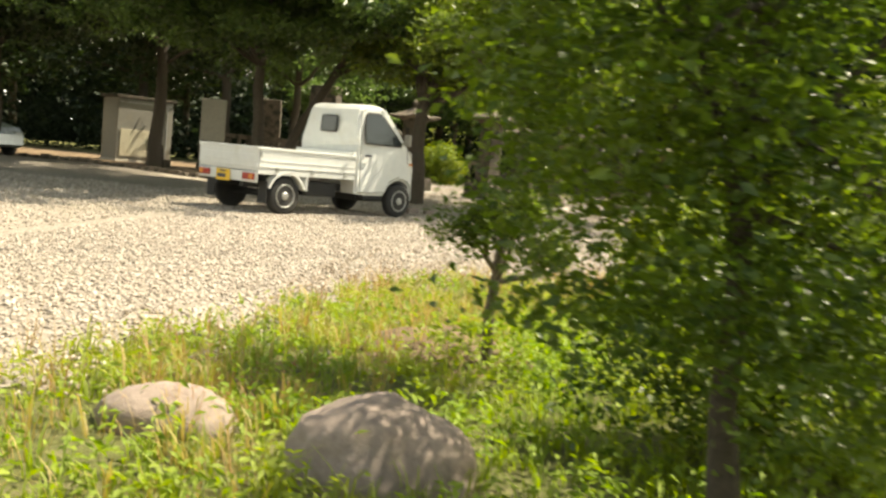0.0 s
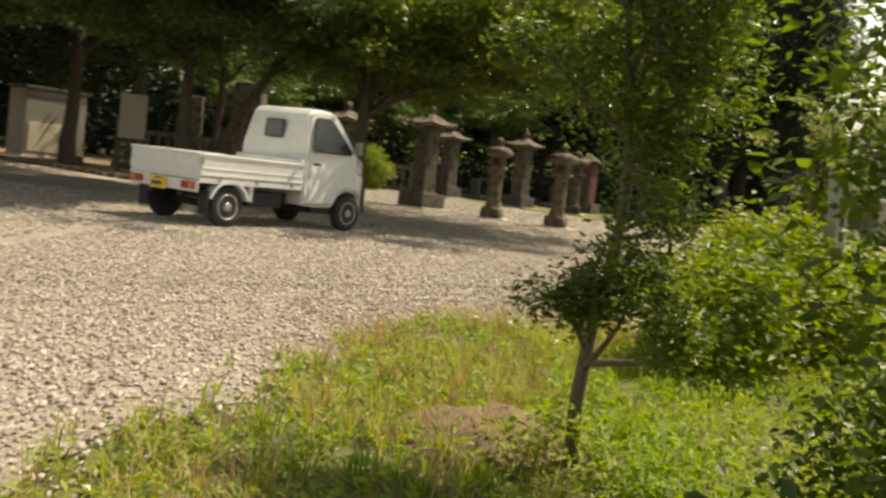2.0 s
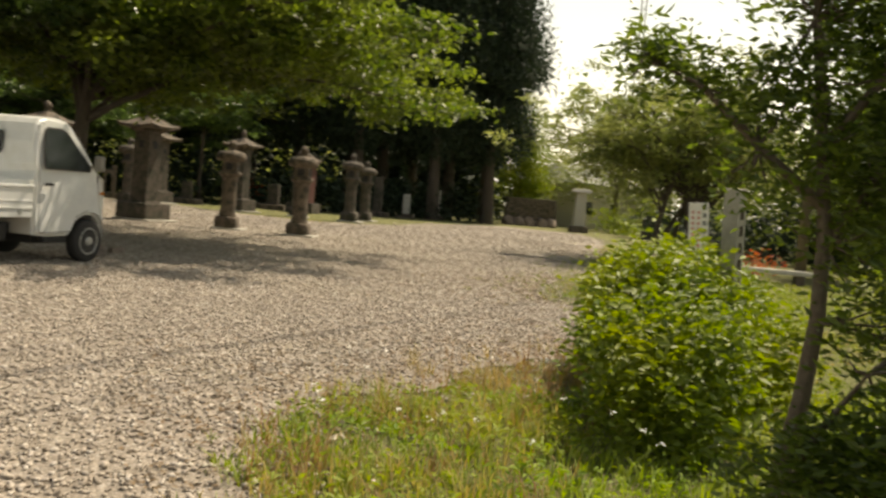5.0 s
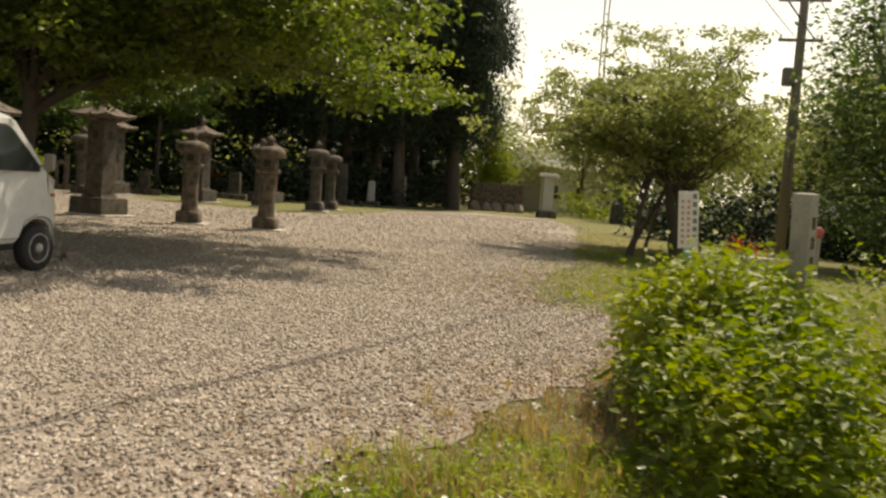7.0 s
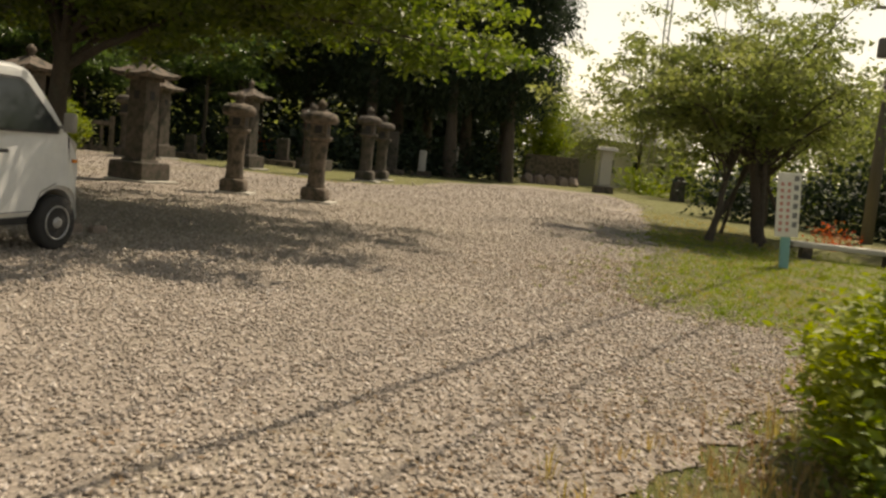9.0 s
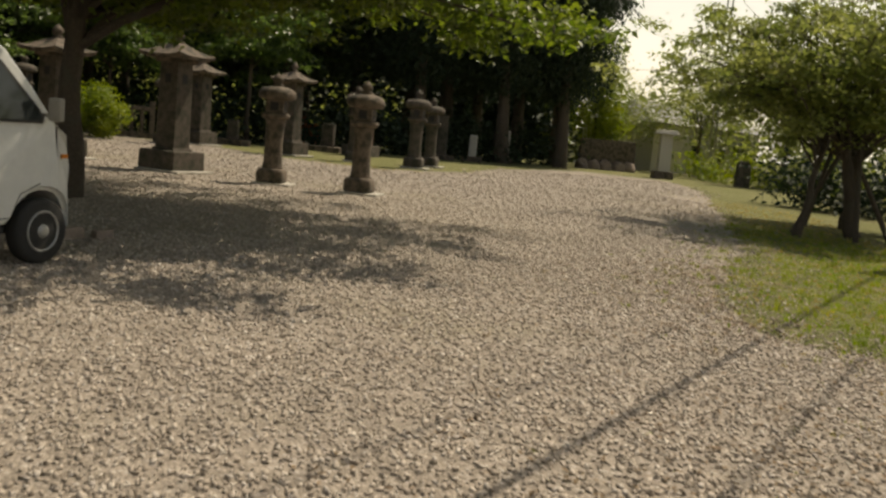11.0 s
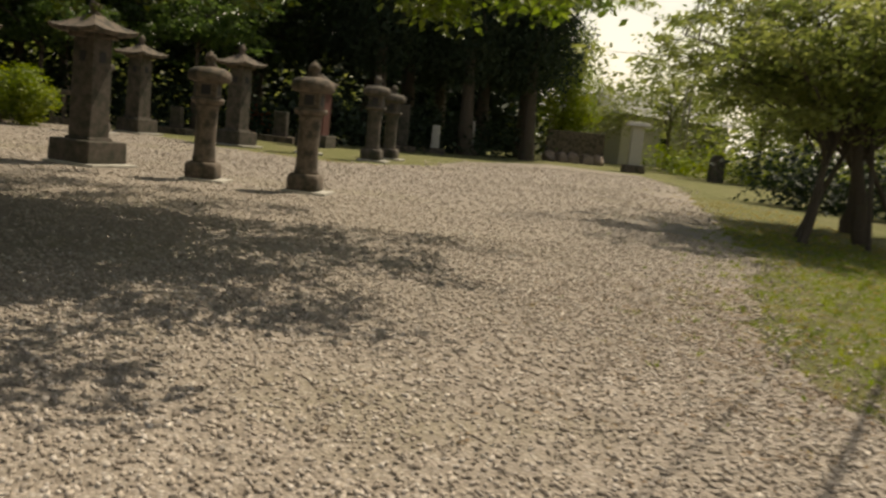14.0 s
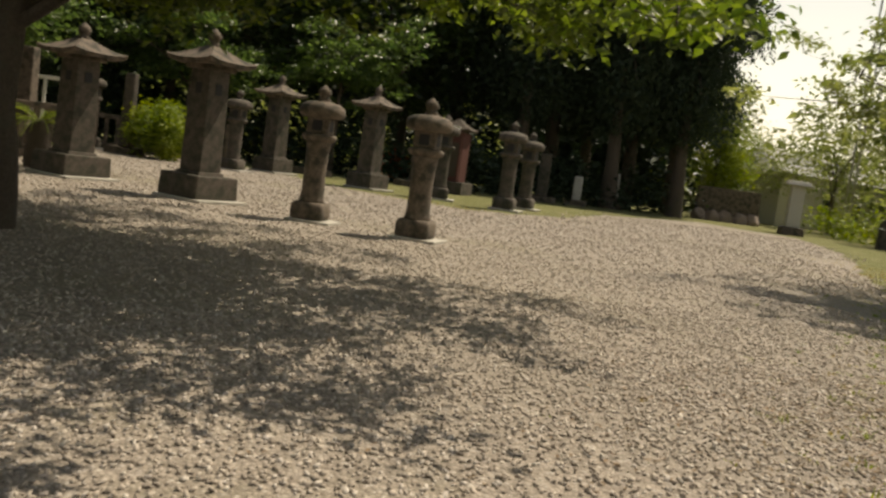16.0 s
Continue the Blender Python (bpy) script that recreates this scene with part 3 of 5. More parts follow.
def wheel(x, y, sign, parent):
    bm = bmesh.new()
    turned(bm, [(0.17, -0.07), (0.235, -0.075), (0.262, -0.06), (0.27, -0.03), (0.27, 0.03), (0.262, 0.06), (0.235, 0.075), (0.17, 0.07)], 28)
    m = pose(x, y, 0.27, 90 * (1 if sign < 0 else -1))
    bm.transform(m)
    tyre = part("wheel", bm, M_RUBBER, parent, "black tyre on grey steel rim")
    bm = bmesh.new()
    turned(bm, [(0.172, 0.066), (0.168, 0.080), (0.155, 0.078), (0.145, 0.055), (0.12, 0.045), (0.085, 0.06), (0.06, 0.062), (0.05, 0.085), (0.03, 0.09)], 24)
    bm.transform(m)
    rim = part("rim", bm, M_STEEL, tyre, "pressed grey steel rim")
    # black discs on the closed rim stand in for dark, shaded holes
    for i in range(8):
        a = i * math.pi / 4
        bm = turned(bmesh.new(), [(0.016, 0.046), (0.016, 0.058)], 8, 0.118 * math.cos(a), 0.118 * math.sin(a))
        bm.transform(m)
        part("rim_hole_shade", bm, M_BLACK, tyre)
    return tyre


def small_truck(x, y, heading):
    ob = thing("pickup_truck", pose(x, y, 0, 0, 0, heading), "small white flatbed truck parked on gravel, drop-side bed and yellow plate", "truck")
    belt = [(1.365, 0.36), (1.345, 0.62), (1.35, 1.0), (1.385, 1.45), (1.43, 1.66), (1.49, 1.72), (1.60, 1.75), (1.80, 1.752), (1.94, 1.73), (2.03, 1.68),
            (2.26, 1.42), (2.46, 1.17), (2.56, 1.06), (2.66, 0.96), (2.72, 0.80), (2.74, 0.62), (2.74, 0.42), (2.72, 0.30), (2.69, 0.28)]
    arch = arc(2.35, 0.27, 0.335, 2, 160, 10)
    tail = [(1.98, 0.345), (1.60, 0.335)]
    bm = profile_solid(bmesh.new(), (belt + arch + tail)[::-1], cab_half)
    bmesh.ops.recalc_face_normals(bm, faces=bm.faces[:])
    bmesh.ops.bevel(bm, geom=[e for e in bm.edges if abs(e.verts[0].co.y - e.verts[1].co.y) < 0.05 and len(e.link_faces) == 2 and e.calc_face_angle(0) > 1.0 and e.verts[0].co.z > 0.33], offset=0.035, segments=3, affect="EDGES")
    part("cab", bm, M_WHITE, ob)
    side_glass = [(1.52, 1.20), (1.53, 1.44), (1.56, 1.57), (1.61, 1.61), (1.84, 1.61), (1.93, 1.57), (2.30, 1.20), (2.29, 1.16), (1.55, 1.16)]
    for s, n in ((-1, "side_window"), (1, "side_window")):
        fr = [(1.50, 1.18), (1.51, 1.46), (1.54, 1.59), (1.60, 1.635), (1.85, 1.635), (1.95, 1.59), (2.335, 1.20), (2.315, 1.135), (1.53, 1.135)]
        part("window_seal", side_panel(bmesh.new(), fr, 0.004, s), M_RUBBER, ob)
        part(n, side_panel(bmesh.new(), side_glass, 0.008, s), M_GLASS, ob, "dark side glass")
        for pts in ([(1.455, 0.40), (1.46, 1.62)], [(1.47, 0.385), (1.99, 0.395)], [(2.02, 0.42), (2.10, 0.58)], [(2.10, 0.58), (2.30, 0.66)], [(2.50, 0.60), (2.47, 1.14)], [(1.46, 1.62), (1.54, 1.67)]):
            (ax, az), (bx, bz) = pts
            dx, dz = bx - ax, bz - az
            L = math.hypot(dx, dz)
            nx, nz = -dz / L * 0.004, dx / L * 0.004
            quad = [(ax + nx, az + nz), (bx + nx, bz + nz), (bx - nx, bz - nz), (ax - nx, az - nz)]
            part("door_seam", side_panel(bmesh.new(), quad, 0.0015, s, 0.01), M_BLACK, ob)
        part("door_handle", block(bmesh.new(), 1.58, s * 0.692, 0.94, 0.13, 0.03, 0.035, 0.008), M_BLACK, ob, "black door handle")
        part("marker_lamp", block(bmesh.new(), 2.58, s * (cab_half(2.58, 0.8) + 0.002), 0.86, 0.07, 0.015, 0.035, 0.005), M_ORANGE, ob, "amber side lamp")
        bm = bmesh.new()
        block(bm, 2.33, s * 0.79, 1.16, 0.06, 0.13, 0.19, 0.025)
        block(bm, 2.35, s * 0.70, 1.19, 0.03, 0.14, 0.03, 0.008)
        part("wing_mirror", bm, M_SHED, ob, "grey wing mirror")
        part("cab_step", block(bmesh.new(), 1.78, s * 0.60, 0.27, 0.40, 0.10, 0.07, 0.01), M_BLACK, ob)
    bm = bmesh.new()
    for (x0, z0, x1, z1) in ((2.065, 1.645, 2.44, 1.195),):
        vs = [bm.verts.new(c) for c in ((x0 + 0.012, -0.52, z0), (x1 + 0.012, -0.56, z1), (x1 + 0.012, 0.56, z1), (x0 + 0.012, 0.52, z0))]
        bm.faces.new(vs)
    bmesh.ops.solidify(bm, geom=bm.faces[:], thickness=0.01)
    part("windscreen", bm, M_GLASS, ob, "dark windscreen")
    bm = bmesh.new()
    turned(bm, [(0.145, 0.0), (0.145, 0.012)], 32, square=0.85)
    bm.transform(pose(1.356, 0.02, 1.42, 0, -90 + 4.5) @ Matrix.Diagonal((0.95, 1.35, 1, 1)))
    part("rear_window_seal", bm, M_RUBBER, ob)
    bm = bmesh.new()
    turned(bm, [(0.122, 0.0), (0.122, 0.018)], 32, square=0.85)
    bm.transform(pose(1.356, 0.02, 1.42, 0, -90 + 4.5) @ Matrix.Diagonal((0.95, 1.35, 1, 1)))
    part("rear_window", bm, M_GLASS, ob, "dark rear window with rounded corners")
    part("rear_bar", block(bmesh.new(), 1.29, 0, 0.66, 0.05, 1.38, 0.34, 0.012), M_WHITE, ob, "white bed headboard")
    part("bed_floor", block(bmesh.new(), 0.385, 0, 0.60, 1.83, 1.38, 0.055, 0.006), M_WHITE, ob)
    for s in (-1, 1):
        bm = bmesh.new()
        block(bm, 0.385, s * 0.70, 0.645, 1.82, 0.028, 0.29, 0.008)
        block(bm, 0.385, s * 0.705, 0.905, 1.84, 0.045, 0.04, 0.012)
        block(bm, 0.385, s * 0.712, 0.74, 1.79, 0.014, 0.03, 0.005)
        block(bm, 0.385, s * 0.712, 0.665, 1.82, 0.02, 0.02, 0.005)
        gate = part("side_gate", bm, M_WHITE, ob, "white ribbed drop side")
        for hx in (-0.2, 0.45, 1.1):
            part("hinge", block(bmesh.new(), hx, s * 0.714, 0.60, 0.05, 0.02, 0.07, 0.006), M_STEEL, gate)
        part("side_rail", block(bmesh.new(), 0.385, s * 0.69, 0.565, 1.83, 0.045, 0.07, 0.008), M_WHITE, ob)
        part("gate_latch", block(bmesh.new(), -0.50, s * 0.722, 0.80, 0.04, 0.02, 0.10, 0.006), M_STEEL, ob)
        bm = bmesh.new()
        outer, inner = arc(0, 0.27, 0.352, 18, 162, 12), arc(0, 0.27, 0.318, 18, 162, 12)
        fa = [[bm.verts.new((px, s * yy, pz)) for px, pz in (q if w else inner)] for q, w, yy in ((outer, 1, 0.72), (inner, 0, 0.72), (outer, 1, 0.57), (inner, 0, 0.57))]
        for i in range(12):
            bm.faces.new((fa[0][i], fa[0][i + 1], fa[1][i + 1], fa[1][i]))
            bm.faces.new((fa[2][i], fa[2][i + 1], fa[0][i + 1], fa[0][i]))
            bm.faces.new((fa[1][i], fa[1][i + 1], fa[3][i + 1], fa[3][i]))
            bm.faces.new((fa[3][i], fa[3][i + 1], fa[2][i + 1], fa[2][i]))
        bmesh.ops.recalc_face_normals(bm, faces=bm.faces[:])
        part("rear_fender", bm, M_WHITE, ob, "white wheel-arch fender")
        part("fender_strut", block(bmesh.new(), 0.36, s * 0.66, 0.36, 0.03, 0.12, 0.21, 0.008), M_WHITE, ob)
        # black box added to imitate the dark shade above the rear wheel
        part("wheel_well_shade", block(bmesh.new(), 0.0, s * 0.45, 0.50, 0.66, 0.26, 0.10, 0.01), M_BLACK, ob)
        part("mud_flap", block(bmesh.new(), -0.36, s * 0.62, 0.16, 0.012, 0.20, 0.32, 0.003), M_RUBBER, ob)
        lamp = part("tail_lamp", block(bmesh.new(), -0.545, s * 0.53, 0.475, 0.05, 0.26, 0.095, 0.012), M_RED, ob, "red tail lamp")
        part("indicator", block(bmesh.new(), -0.552, s * 0.60, 0.485, 0.045, 0.09, 0.075, 0.008), M_ORANGE, lamp, "amber indicator")
    bm = bmesh.new()
    block(bm, -0.535, 0, 0.645, 0.028, 1.40, 0.29, 0.008)
    block(bm, -0.54, 0, 0.905, 0.045, 1.42, 0.04, 0.012)
    block(bm, -0.55, 0, 0.72, 0.014, 1.30, 0.11, 0.006)
    part("tailgate", bm, M_WHITE, ob, "white ribbed tailgate")
    part("rear_bumper", block(bmesh.new(), -0.52, 0, 0.44, 0.05, 1.36, 0.15, 0.012), M_WHITE, ob)
    plate = part("number_plate", block(bmesh.new(), -0.56, 0.06, 0.42, 0.012, 0.33, 0.165, 0.004), M_YELLOW, ob, "yellow number plate")
    bm = bmesh.new()
    for yy, zz, w, h in ((0.06, 0.545, 0.14, 0.022), (0.09, 0.46, 0.20, 0.055)):
        block(bm, -0.568, yy, zz, 0.004, w, h, 0.0)
    part("plate_characters", bm, M_INK, plate, "black unreadable characters")
    for s in (-1, 1):
        part("chassis_rail", block(bmesh.new(), 0.85, s * 0.30, 0.36, 2.7, 0.09, 0.12, 0.01), M_BLACK, ob)
    part("fuel_tank", block(bmesh.new(), 0.75, -0.40, 0.28, 0.62, 0.38, 0.22, 0.04), M_BLACK, ob)
    part("rear_axle", turned(bmesh.new(), [(0.05, -0.6), (0.05, 0.6)], 10), M_BLACK, ob).matrix_basis = pose(0, 0, 0.27, 90)
    part("cab_underside", block(bmesh.new(), 2.1, 0, 0.24, 1.1, 1.0, 0.16, 0.02), M_BLACK, ob)
    for xx, s in ((0, -1), (0, 1), (2.35, -1), (2.35, 1)):
        wheel(xx, s * 0.615, s, ob)
    return ob


small_truck(-3.40, 13.12, 53.2).scale = (1.02, 1.02, 1.02)


# ---- woods and hedges that close the place ----
def thicket(name, path, deep, tall, n, size, leaf, seed, label, spread=0.5, low=0.0):
    """Leaf masses along a line: uneven top, gaps, many clumps."""
    rng = np.random.default_rng(seed)
    pts = np.array(path, float)
    seg = np.linalg.norm(np.diff(pts, axis=0), axis=1)
    s = rng.uniform(0, seg.sum(), n)
    k = np.searchsorted(np.cumsum(seg), s).clip(0, len(seg) - 1)
    u = (s - np.concatenate([[0], np.cumsum(seg)[:-1]])[k]) / seg[k]
    xy = pts[k] + (pts[k + 1] - pts[k]) * u[:, None] + rng.normal(0, deep, (n, 2))
    top = tall * (0.62 + 0.25 * np.sin(s * 0.9 / tall * 3 + seed) + 0.2 * np.sin(s * 2.3 / tall * 3 + 2 * seed))
    z = low + (top - low) * rng.uniform(0, 1, n) ** 0.8
    v, f = leaves(rng, np.column_stack([xy, z]), spread, 9, size, 0.4, 1.8, 0.2)
    return tagged(raw(name, v, f, leaf), label, "hedge" if tall < 4 else "woods", kind="stuff")


# near-black leaf colour stands in for the shade under the trees
thicket("far_woods", [(-75, 30), (-45, 62), (-10, 72), (26, 72)], 2.0, 15, 5200, 0.75, M_CEDAR_AND_SHADE, 61, "dense woodland closing the back of the grounds, shade put into its colour", 0.9)
thicket("far_woods", [(-80, 34), (-48, 66), (-10, 77), (28, 77)], 1.2, 14, 2600, 1.7, M_CEDAR_AND_SHADE, 60, "large near-black leaves standing in for the woodland's deep shade", 1.1)
thicket("undergrowth", [(-44, 40), (-20, 45), (-5, 50)], 1.0, 3.4, 2400, 0.26, M_CEDAR_AND_SHADE, 59, "undergrowth behind the shed, shade put into its near-black colour", 0.35)
thicket("undergrowth", [(-5, 50), (-2, 50), (6, 50), (16, 55), (19.5, 55)], 1.0, 2.6, 1500, 0.26, M_CEDAR_AND_SHADE, 62, "undergrowth among the trunks, its shade put into the colour", 0.35)
# sunlight on these leaves is put into their pale colour
thicket("sunlit_woods", [(-6, 64), (14, 66)], 0.8, 6.0, 160, 0.4, M_LIGHTLEAF, 63, "pale leaves standing in for sunlit ones between dark trunks", 0.6)
thicket("hedge", [(28.6, 55), (29.8, 49), (31, 44), (32, 38)], 0.5, 1.9, 700, 0.20, M_SHRUB, 64, "bright mixed hedge beyond the lawn", 0.28)
thicket("hedge", [(19.5, 33), (22, 26), (21, 18), (17, 12)], 0.6, 2.3, 2000, 0.2, M_CEDAR_AND_SHADE, 65, "dark clipped hedge behind the park trees", 0.28)
# pale leaf colour imitates the haze over distant trees
thicket("far_woods", [(26, 74), (48, 64), (64, 40), (66, 8), (40, -30), (0, -34), (-45, -24), (-75, 0), (-78, 30)], 2.0, 6.5, 3200, 0.75, M_LIGHTLEAF, 66, "pale trees all round the open side, haze put into their colour", 0.9)
thicket("border_planting", [(6.5, 5.0), (7.5, 9.0), (10.5, 13.0)], 0.5, 1.0, 420, 0.10, M_SHRUB, 67, "low mixed garden planting behind the shrub", 0.18)
thicket("flower_patch", [(14.8, 21.9), (15.8, 22.8)], 0.25, 0.6, 45, 0.08, M_FLOWER, 68, "orange-red flowers in the bed", 0.12)
thicket("flower_patch", [(5.2, 51.0), (6.0, 51.6)], 0.25, 1.3, 60, 0.2, M_FLOWER, 69, "red blossoms behind the stone pillars", 0.2)
rng = np.random.default_rng(70)
c = np.column_stack([rng.uniform(-0.2, 1.6, 26), rng.uniform(5.2, 8.0, 26), rng.uniform(0.2, 0.34, 26)])
c = c[~in_yard(c[:, 0], c[:, 1])]
v, f = leaves(rng, c, 0.006, 8, 0.016, 0.9, 1.2, 0)
tagged(raw("wild_flowers", v, f, M_PETAL), "tiny white wild flowers above the grass", "flowers", kind="stuff")


# ---- shed, notice board, fence, car ----
def shed(x, y, turn):
    ob = thing("storage_shed", pose(x, y, -0.03, 0, 0, turn), "grey sheet-metal storage shed with cream lower front", "shed")
    part("body", block(bmesh.new(), 0, 0, 0.08, 2.1, 1.15, 2.15, 0.02), M_SHED, ob)
    part("base", block(bmesh.new(), 0, 0, 0, 2.15, 1.2, 0.1, 0.01), M_PALE, ob)
    part("roof", block(bmesh.new(), 0, 0.0, 2.23, 2.3, 1.28, 0.12, 0.02), M_GRANITE_DARK, ob, "dark overhanging roof edge")
    part("lower_panel", block(bmesh.new(), -0.15, -0.585, 0.22, 1.55, 0.03, 0.95, 0.008), M_CREAM, ob, "stained cream panel")
    part("door_frame", block(bmesh.new(), 0.82, -0.585, 0.15, 0.05, 0.03, 1.95, 0.006), M_STEEL, ob)
    part("door_rail", block(bmesh.new(), 0, -0.59, 2.08, 2.0, 0.03, 0.06, 0.006), M_STEEL, ob)
    return ob


shed(-13.3, 32.0, 50)


def notice_board(x, y, turn):
    ob = thing("notice_board", pose(x, y, -0.03, 0, 0, turn), "plain weathered grey notice board on two posts", "notice board")
    part("board", block(bmesh.new(), 0, 0, 1.02, 0.72, 0.05, 1.25, 0.008), M_SHED, ob)
    for s in (-0.3, 0.3):
        part("post", block(bmesh.new(), s, 0.05, 0, 0.07, 0.05, 2.2, 0.006), M_BARK, ob)
    part("crosspiece", block(bmesh.new(), 0, 0.05, 0.75, 0.7, 0.04, 0.06, 0.005), M_BARK, ob)
    return ob


notice_board(-8.7, 26.6, 20)


def stone_fence(x0, y0, x1, y1, n, h):
    """A shrine fence: square stone posts under a continuous rail on a kerb."""
    a = math.degrees(math.atan2(y1 - y0, x1 - x0))
    L = math.hypot(x1 - x0, y1 - y0)
    ob = thing("stone_fence", pose(x0, y0, -0.03, 0, 0, a), "low weathered stone fence of close square posts and rail", "fence")
    part("kerb", block(bmesh.new(), L / 2, 0, 0, L + 0.3, 0.34, 0.24, 0.02), M_GRANITE, ob)
    part("rail", block(bmesh.new(), L / 2, 0, h - 0.16, L + 0.2, 0.2, 0.16, 0.02), M_GRANITE, ob)
    for i in range(n):
        tall = i % 6 == 0
        part("post", block(bmesh.new(), L * i / (n - 1), 0, 0.24, 0.2 if tall else 0.13, 0.22 if tall else 0.11, (h + 0.22 if tall else h - 0.16) - 0.24, 0.012), M_GRANITE, ob)
    return ob


stone_fence(-10.4, 30.6, -3.6, 33.6, 25, 1.35)
stone_fence(-12.5, 43.6, -1.2, 45.2, 31, 1.25)


def stele(x, y, turn, w, h, label, mat, tiers=2):
    """A memorial stone on stepped bases."""
    ob = thing("memorial_stone", pose(x, y, -0.03, 0, 0, turn), label, "memorial", "memorial stones behind the fence")
    z = 0.0
    for i in range(tiers):
        s = w * (2.4 - 0.6 * i)
        part("step", block(bmesh.new(), 0, 0, z, s, s * 0.9, 0.26, 0.02, rough=0.005), M_GRANITE, ob)
        z += 0.26
    part("stone", block(bmesh.new(), 0, 0, z, w, w * 0.6, h, 0.05, 0.9, rough=0.008), mat, ob)
    return ob


stele(-9.2, 34.6, 10, 0.9, 2.3, "upright grey memorial stone on stepped base", M_GRANITE)
stele(-7.3, 35.6, -10, 1.2, 2.8, "broad weathered memorial stone on stepped base", M_GRANITE, 3)
stele(-5.6, 35.2, -20, 0.55, 1.9, "narrow weathered memorial stone on stepped base", M_GRANITE, 3)
stele(-4.2, 42.0, -26, 0.42, 2.4, "slim upright stone post on a base", M_GRANITE_DARK, 1)
stele(2.0, 46.0, -26, 0.5, 0.8, "small mossy memorial stone", M_GRANITE_DARK, 1)
stele(6.2, 47.5, -26, 0.6, 1.0, "small dark memorial stone in shade", M_GRANITE_DARK, 1)
stele(12.3, 50.5, -26, 0.5, 1.9, "dark upright stone beneath the cedars", M_GRANITE_DARK, 1)
stele(14.4, 52.0, -26, 0.4, 1.1, "small pale stone beneath the cedars", M_PALE, 1)
stele(16.9, 54.0, -20, 0.45, 1.5, "pale upright stone beneath the cedars", M_PALE, 1)
stele(-11.5, 29.6, 30, 0.3, 0.5, "short stone marker by the shed", M_GRANITE, 1)

ob = thing("white_gate", pose(-7.0, 42.6, -0.03, 0, 0, 5), "white-painted pipe gate frame behind the pillars", "gate")
for s in (-0.8, 0.0, 0.8):
    part("upright", block(bmesh.new(), s, 0, 0, 0.1, 0.1, 2.15, 0.01), M_SIGN, ob)
for z in (1.15, 2.1):
    part("crossbar", block(bmesh.new(), 0, 0, z, 1.9, 0.12, 0.12, 0.01), M_SIGN, ob)

ob = thing("small_shrine", pose(7.4, 46.0, -0.03, 0, 0, -30), "small dark red wooden shrine with white eave board", "shrine")
part("base", block(bmesh.new(), 0, 0, 0, 1.3, 1.3, 0.5, 0.03, rough=0.01), M_GRANITE_DARK, ob)
part("body", block(bmesh.new(), 0, 0, 0.5, 0.8, 0.8, 1.9, 0.02), M_REDWOOD, ob)
for s in (-0.34, 0.34):
    part("post", block(bmesh.new(), s, -0.5, 0.5, 0.09, 0.09, 1.95, 0.01), M_REDWOOD, ob)
part("door", block(bmesh.new(), 0, -0.405, 0.7, 0.5, 0.03, 1.3, 0.01), M_BARK, ob, "dark shut door")
part("roof", hip_roof(bmesh.new(), 0.6, 2.52, 0.06, 0.4), M_BARK, ob, "dark swept roof")
part("eave_board", block(bmesh.new(), 0, -0.61, 2.50, 0.6, 0.03, 0.12, 0.005), M_SIGN, ob, "white eave board")

bm = bmesh.new()
rim = [(-26, 25.5), (-20, 25.3), (-14, 26.9), (-9.5, 25.2), (-7.2, 25.6), (-6.6, 30), (-6.2, 36), (-9, 41), (-26, 38)]
bm.faces.new([bm.verts.new((x, y, -0.005)) for x, y in rim])
tagged(part("soil_bed", bm, M_SOIL), "dark bare soil strewn with litter beneath the trees", "soil", kind="structure")
# kerb stones along the back of the parking place
rk = random.Random(3)
for i in range(26):
    u = i / 25
    x, y = -14.6 + 9.2 * u, 26.8 - 4.2 * u + 0.5 * math.sin(u * 6)
    bm = block(bmesh.new(), 0, 0, 0, rk.uniform(0.28, 0.42), rk.uniform(0.18, 0.26), rk.uniform(0.1, 0.17), 0.03, 0.85, rough=0.02)
    ob = tagged(part("kerb_stone", bm, M_GRANITE), "rough grey kerb stone edging the parking place", "kerb stone", "kerb stones behind the truck")
    ob.matrix_world = pose(x, y, -0.035, 0, 0, rk.uniform(-35, 0))
for x, y, s in ((-1.35, 16.2, 1.0), (-1.05, 16.35, 0.8), (-1.6, 16.05, 0.9)):
    bm = block(bmesh.new(), 0, 0, 0, 0.26 * s, 0.2 * s, 0.12 * s, 0.03, 0.85, rough=0.02)
    ob = tagged(part("loose_stone", bm, M_ROCK), "broken brown stone lying by the truck's wheel", "stone", "stones by the front wheel")
    ob.matrix_world = pose(x, y, -0.004, 0, 0, 40 * s)


